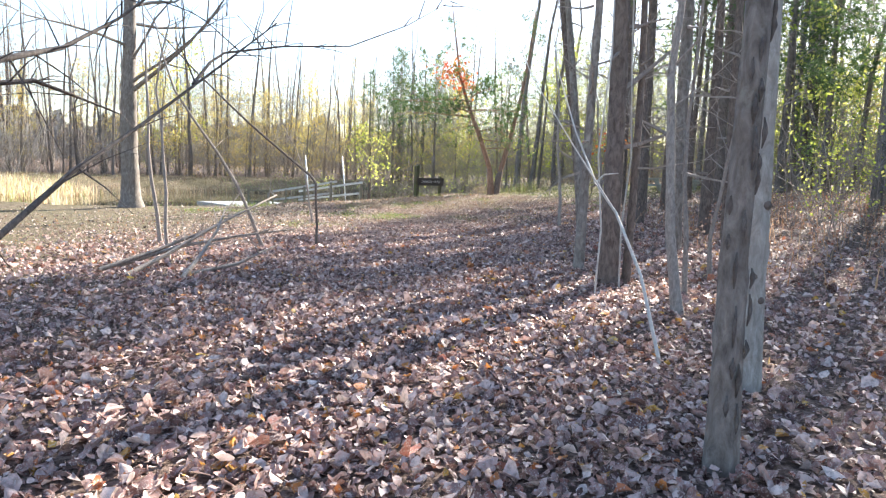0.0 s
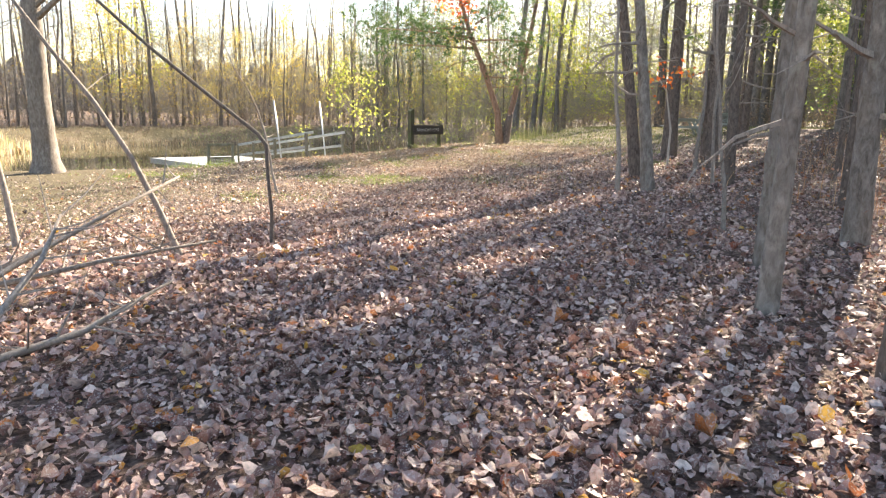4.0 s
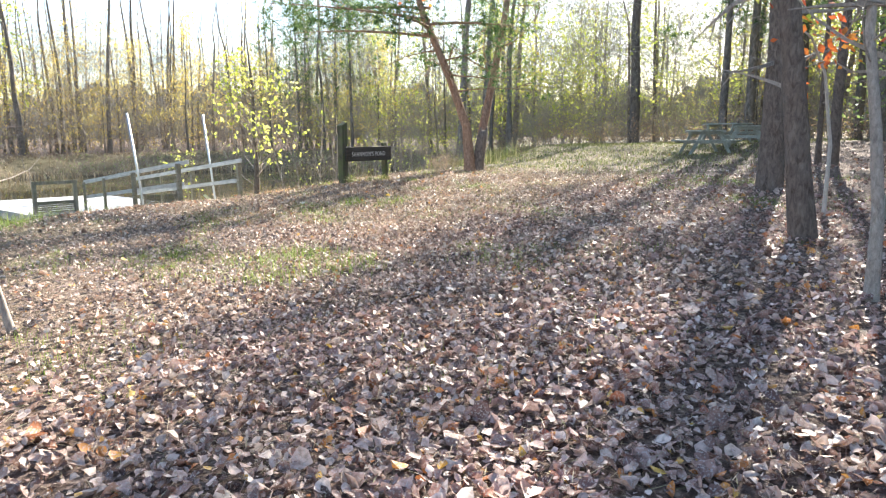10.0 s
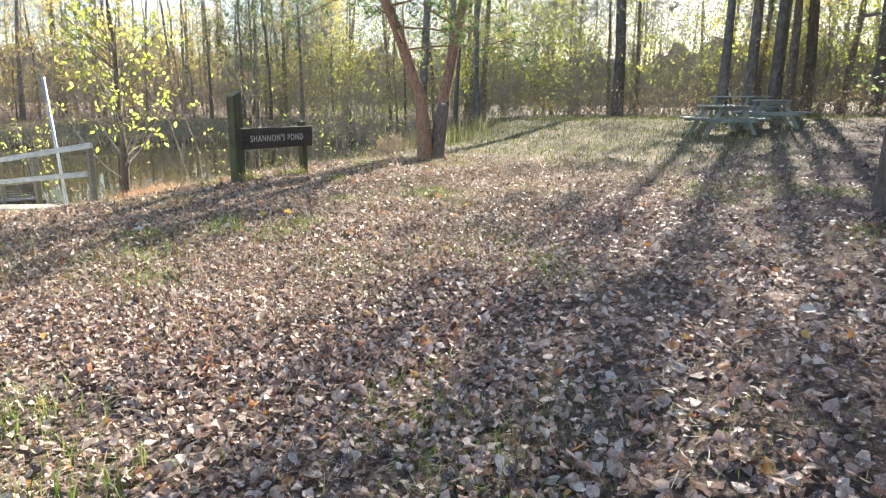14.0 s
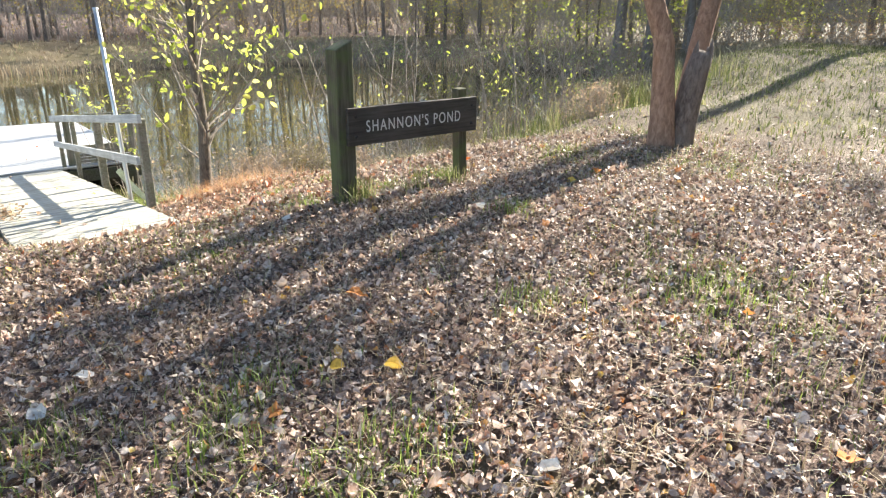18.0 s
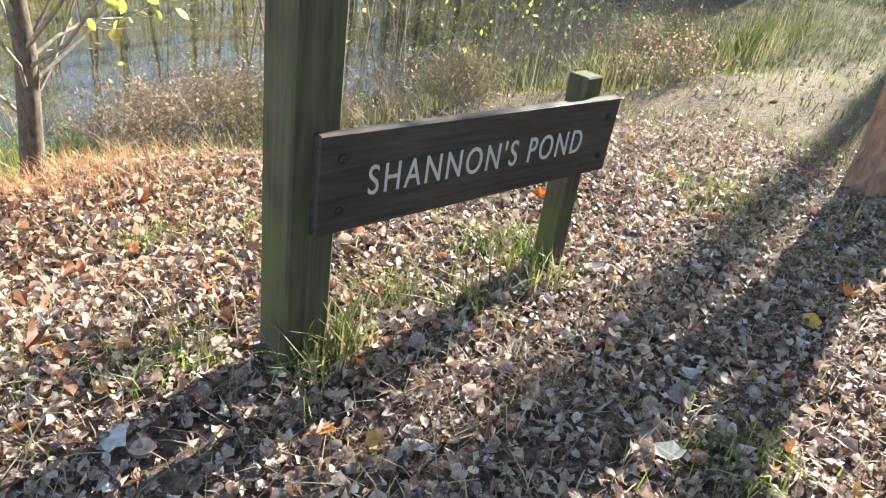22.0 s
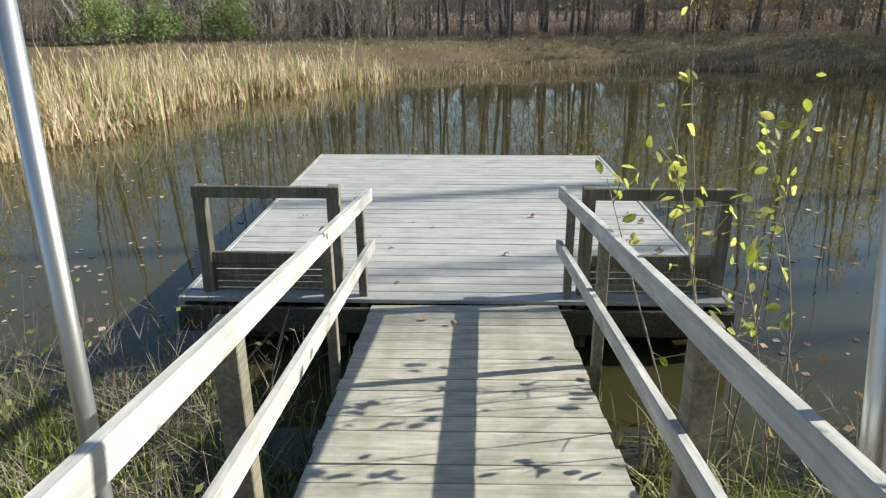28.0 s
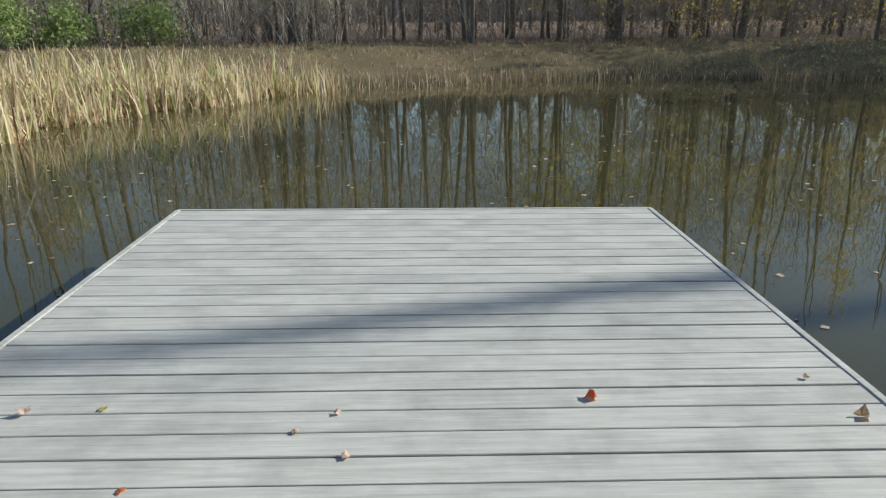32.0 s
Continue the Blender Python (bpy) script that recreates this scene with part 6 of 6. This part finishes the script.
brush("lawn_edge_thicket", p, 0.4, 1.7, "twig", "brown brush edging the lawn", 932, 0.4, 9000, "tan_leaf", 0.09, 12)
p = sow(rng, 1900, -42, -6, 36, 80, lambda x, y: np.ones_like(x))
brush("field_thicket", p, 1.5, 5.5, "far_twig", "thin saplings in the woods beyond the field", 933, 0.32, 14000, "yellow_leaf", 0.13, 12)
p = sow(rng, 1800, 14, 44, -24, 8, lambda x, y: (x - y > 10) & (x + 1.5 * y > 12) & (y < 9 - 0.1 * (x - 20)))
brush("path_thicket", p, 0.8, 4.0, "twig", "thin saplings and brush in the woods beside the path", 934, 0.25, 20000, "lime_leaf", 0.085)
p = sow(rng, 2600, 9, 30, -2, 11, lambda x, y: (x - y > 5.5) * np.clip((x - y - 5.0) / 6, 0, 0.8))
brush("rust_brush", p[:1100], 0.25, 0.75, "twig", "low rust-brown brush under the pines", 938, 0.45, 7000, "rust_litter", 0.06, 10)
blades("rust_weeds", p, rng.uniform(0.2, 0.6, len(p)), 0.012, 0.4, "rust_grass", "dry rust-coloured weeds between the pines", "grass", 935)

# leaves afloat on the pond
n = 6500
x, y = rng.uniform(9, 42, n), rng.uniform(29, 52, n)
keep = (shore(x, y) < -0.4) & (rng.uniform(0, 1, n) < np.maximum(np.exp(-(np.abs(shore(x, y)) - 0.4) / 4), 0.22)) & ~((x > 15.3) & (x < 19.9) & (y < 35.1))
q = np.stack([x, y, np.full(n, WATER_Z + 0.004)], 1)[keep]
me = many("floating_leaves", scatter(rng, q, LEAF * [1.5, 1, 0.4], 0.06 * rng.uniform(0.5, 1.5, len(q)), 0.06), 4, LEAF_F)
me.materials.append(M["fallen"])
tagged(new("floating_leaves", me), "pale fallen leaves floating on the pond", "leaves", kind="stuff")

# leafy shoots beside the ramp's far end
t = thing("leafy_shoots", "thin shoots with large yellow-green leaves beside the ramp", "shrub")
sr = np.random.default_rng(77)
side_twigs, leaf_spots = Buf(), []
for k, (x0, y0, high, lean) in enumerate([(18.78, 28.0, 1.34, -0.01), (18.72, 27.75, 0.85, -0.12), (18.95, 28.15, 0.95, 0.06), (18.66, 28.25, 0.6, -0.14), (19.15, 28.0, 0.8, 0.1), (18.85, 27.5, 0.3, 0.02), (19.05, 28.4, 0.55, 0.05)]):
    z0 = gz(x0, y0)
    x0 += 0.27
    pts = [Vector((x0, y0, z0 - 0.1))]
    d = Vector((lean, sr.normal(0, 0.05), 1))
    for j in range(6):
        d = (d + Vector((sr.normal(0, 0.05), sr.normal(0, 0.05), 0))).normalized()
        pts.append(pts[-1] + d * (high - z0 + 0.1) / 6)
    b = Buf()
    b.tube(pts, [0.008, 0.007, 0.006, 0.005, 0.004, 0.003, 0.0015], 6)
    part("stem", b.mesh("stem", True), M["twig"], t)
    for _ in range(7):
        q = along(pts, sr.uniform(0.4, 1.0))
        e = Vector((sr.normal(0, 1), sr.normal(0, 1), 0.5)).normalized() * sr.uniform(0.08, 0.34)
        side_twigs.tube([q, q + e], [0.003, 0.0015], 4, False)
        leaf_spots += [q + e, q + e * 0.6]
    leaf_spots += [pts[-1], pts[-1], pts[-2], along(pts, 0.92)]
part("twigwork", side_twigs, M["twig"], t)
part("foliage", crown_mesh(sr, leaf_spots, 160, 0.068, 0.035, BROAD, BROAD_F), M["lime_leaf"], t)

# picnic tables on the lawn
def picnic_table(x, y, turn):
    t = thing("picnic_table", "grey-green wooden picnic table with two benches", "table", group="picnic tables")
    for k in range(5):
        part("top_board", plank(1.8, 0.135, 0.04, 0.004), M["table"], t, at=pose(0, -0.29 + 0.145 * k, 0.74))
    for s in (-1, 1):
        for k in range(2):
            part("bench_board", plank(1.8, 0.135, 0.04, 0.004), M["table"], t, at=pose(0, s * (0.62 + 0.145 * k), 0.44))
        for e in (-1, 1):
            part("leg", plank(0.045, 0.09, 0.86, 0.004), M["table"], t, at=pose(e * 0.62, s * 0.42, 0.36, s * 28))
    for e in (-1, 1):
        part("brace", plank(0.045, 1.5, 0.09, 0.004), M["table"], t, at=pose(e * 0.665, 0, 0.40))
        part("brace", plank(0.045, 0.7, 0.09, 0.004), M["table"], t, at=pose(e * 0.665, 0, 0.675))
    t.matrix_basis = pose(x, y, gz(x, y) - 0.01, 0, 0, turn)
    return t


picnic_table(31.15, 18.05, 35)
picnic_table(33.05, 17.35, 20)
picnic_table(35.6, 18.8, 60)

# leaves lying singly on the deck and the ramp
shape, faces = lobed(5, 21)
lr2 = np.random.default_rng(5)
for k, (x, y, s, m) in enumerate([(18.42, 31.66, 0.075, "red_leaf"), (17.39, 31.26, 0.05, "fallen"), (17.32, 31.56, 0.04, "fallen"), (17.17, 31.43, 0.05, "fallen"), (17.03, 30.62, 0.06, "tan_leaf"),
                                  (18.07, 30.48, 0.06, "tan_leaf"), (16.63, 31.08, 0.05, "red_leaf"), (16.88, 30.96, 0.03, "fallen"), (19.44, 30.55, 0.10, "tan_leaf"), (16.33, 31.62, 0.05, "yellow_leaf"),
                                  (16.02, 31.59, 0.07, "fallen"), (19.5, 31.49, 0.08, "tan_leaf"), (19.43, 31.81, 0.04, "fallen"), (17.16, 29.79, 0.06, "tan_leaf"), (17.41, 29.11, 0.07, "rust_grass"),
                                  (17.62, 29.0, 0.06, "fallen"), (17.9, 26.9, 0.05, "lime_leaf"), (18.16, 26.02, 0.07, "lime_leaf"), (17.5, 24.35, 0.08, "tan_leaf"), (17.68, 24.1, 0.09, "fallen"), (17.3, 24.1, 0.06, "fallen")]):
    v = scatter(lr2, np.zeros((1, 3)), shape, np.array([s]), 0.2, 1.0)[0]
    v[:, 2] -= v[:, 2].min()
    b = Buf()
    b.add(v, faces)
    me = b.mesh("fallen_leaf")
    me.materials.append(M[m])
    z = DECK_Z + 0.003 + 0.0096 * (DECK_X1 - x) if y > 29.46 else ramp_z(y) + 0.004
    ob = new("fallen_leaf", me)
    ob.matrix_basis = pose(x, y, z)
    tagged(ob, "curled fallen leaf lying on the weathered boards", "leaf", "leaves on the dock")
n = 190
q = np.stack([17.06 + np.abs(lr2.normal(0, 0.13, n)), lr2.normal(25.6, 0.36, n), np.zeros(n)], 1)
q[:, 2] = ramp_z(q[:, 1]) + lr2.uniform(0.003, 0.02, n)
me = many("ramp_litter", scatter(lr2, q, shape, 0.038 * lr2.uniform(0.5, 1.5, n), 0.35, 0.8), len(shape), faces)
me.materials.append(M["tan_leaf"])
tagged(new("ramp_litter", me), "drift of crumbled brown leaves on the ramp", "leaves", kind="stuff")


# rounded brown bushes on the bank
def bush(x, y, wide, high, leaf, count, seed, label, size=0.034):
    t = thing("bush", label, "bush")
    rng = np.random.default_rng(seed)
    tips = []
    wood = Buf()
    for _ in range(70):
        h, e = rng.uniform(0, 2 * math.pi), rng.uniform(0.15, 1.4)
        d = Vector((math.cos(h) * math.cos(e) * wide, math.sin(h) * math.cos(e) * wide, math.sin(e) * high + 0.1)) * rng.uniform(0.7, 1.1)
        foot = Vector((rng.normal(0, 0.1), rng.normal(0, 0.1), -0.05))
        mid = foot + d * 0.5 + Vector(rng.normal(0, 0.06, 3))
        wood.tube([foot, mid, foot + d], [0.006, 0.004, 0.0015], 3, False)
        for _ in range(5):
            q = mid.lerp(foot + d, rng.uniform(0, 1))
            e2 = (d.normalized() + Vector(rng.normal(0, 0.7, 3))).normalized() * rng.uniform(0.08, 0.24)
            wood.tube([q, q + e2], [0.0025, 0.001], 3, False)
            tips += [q + e2, q + e2 * 0.6]
    part("branchwork", wood, M["twig"], t)
    part("foliage", crown_mesh(rng, tips, count, size, 1.2 * size), M[leaf], t)
    t.matrix_basis = pose(x, y, gz(x, y))


bush(20.7, 26.95, 0.75, 0.7, "tan_leaf", 3600, 71, "dense brown bush at the water's edge beside the sapling")
bush(21.7, 27.0, 0.95, 0.85, "bush_leaf", 5200, 72, "rounded olive-brown bush at the water's edge")
bush(22.8, 27.2, 0.6, 0.5, "tan_leaf", 2200, 73, "low brown bush at the water's edge")
bush(24.3, 26.4, 0.7, 0.6, "bush_leaf", 2600, 74, "olive-brown bush beside the shore shoots")
bush(29.3, 26.6, 0.75, 0.7, "bush_leaf", 2400, 75, "rounded olive-brown bush at the edge of the lawn")
bush(21.47, 28.16, 0.62, 0.6, "tan_leaf", 1500, 61, "low rounded brown bush with small dry leaves")
bush(22.27, 28.66, 0.55, 0.5, "tan_leaf", 1100, 62, "low rounded brown bush with small dry leaves")
bush(25.9, 24.5, 0.5, 0.5, "tan_leaf", 1000, 63, "low brown bush beyond the forked pine")
bush(28.8, 27.0, 0.7, 0.75, "tan_leaf", 1500, 64, "rounded brown bush at the edge of the lawn")
bush(30.6, 28.2, 0.8, 0.8, "green_leaf", 1500, 65, "rounded green-brown bush at the edge of the lawn")
bush(27.2, 26.0, 0.55, 0.5, "tan_leaf", 1000, 66, "rounded brown bush at the edge of the lawn")
bush(0.6, 58.3, 2.1, 2.3, "green_leaf", 2600, 67, "broad green-leaved bush on the far bank", 0.15)
bush(3.0, 59.0, 1.6, 1.7, "green_leaf", 1800, 68, "broad green-leaved bush on the far bank", 0.15)
bush(5.9, 60.2, 1.7, 2.2, "green_leaf", 2000, 69, "broad green-leaved bush on the far bank", 0.15)
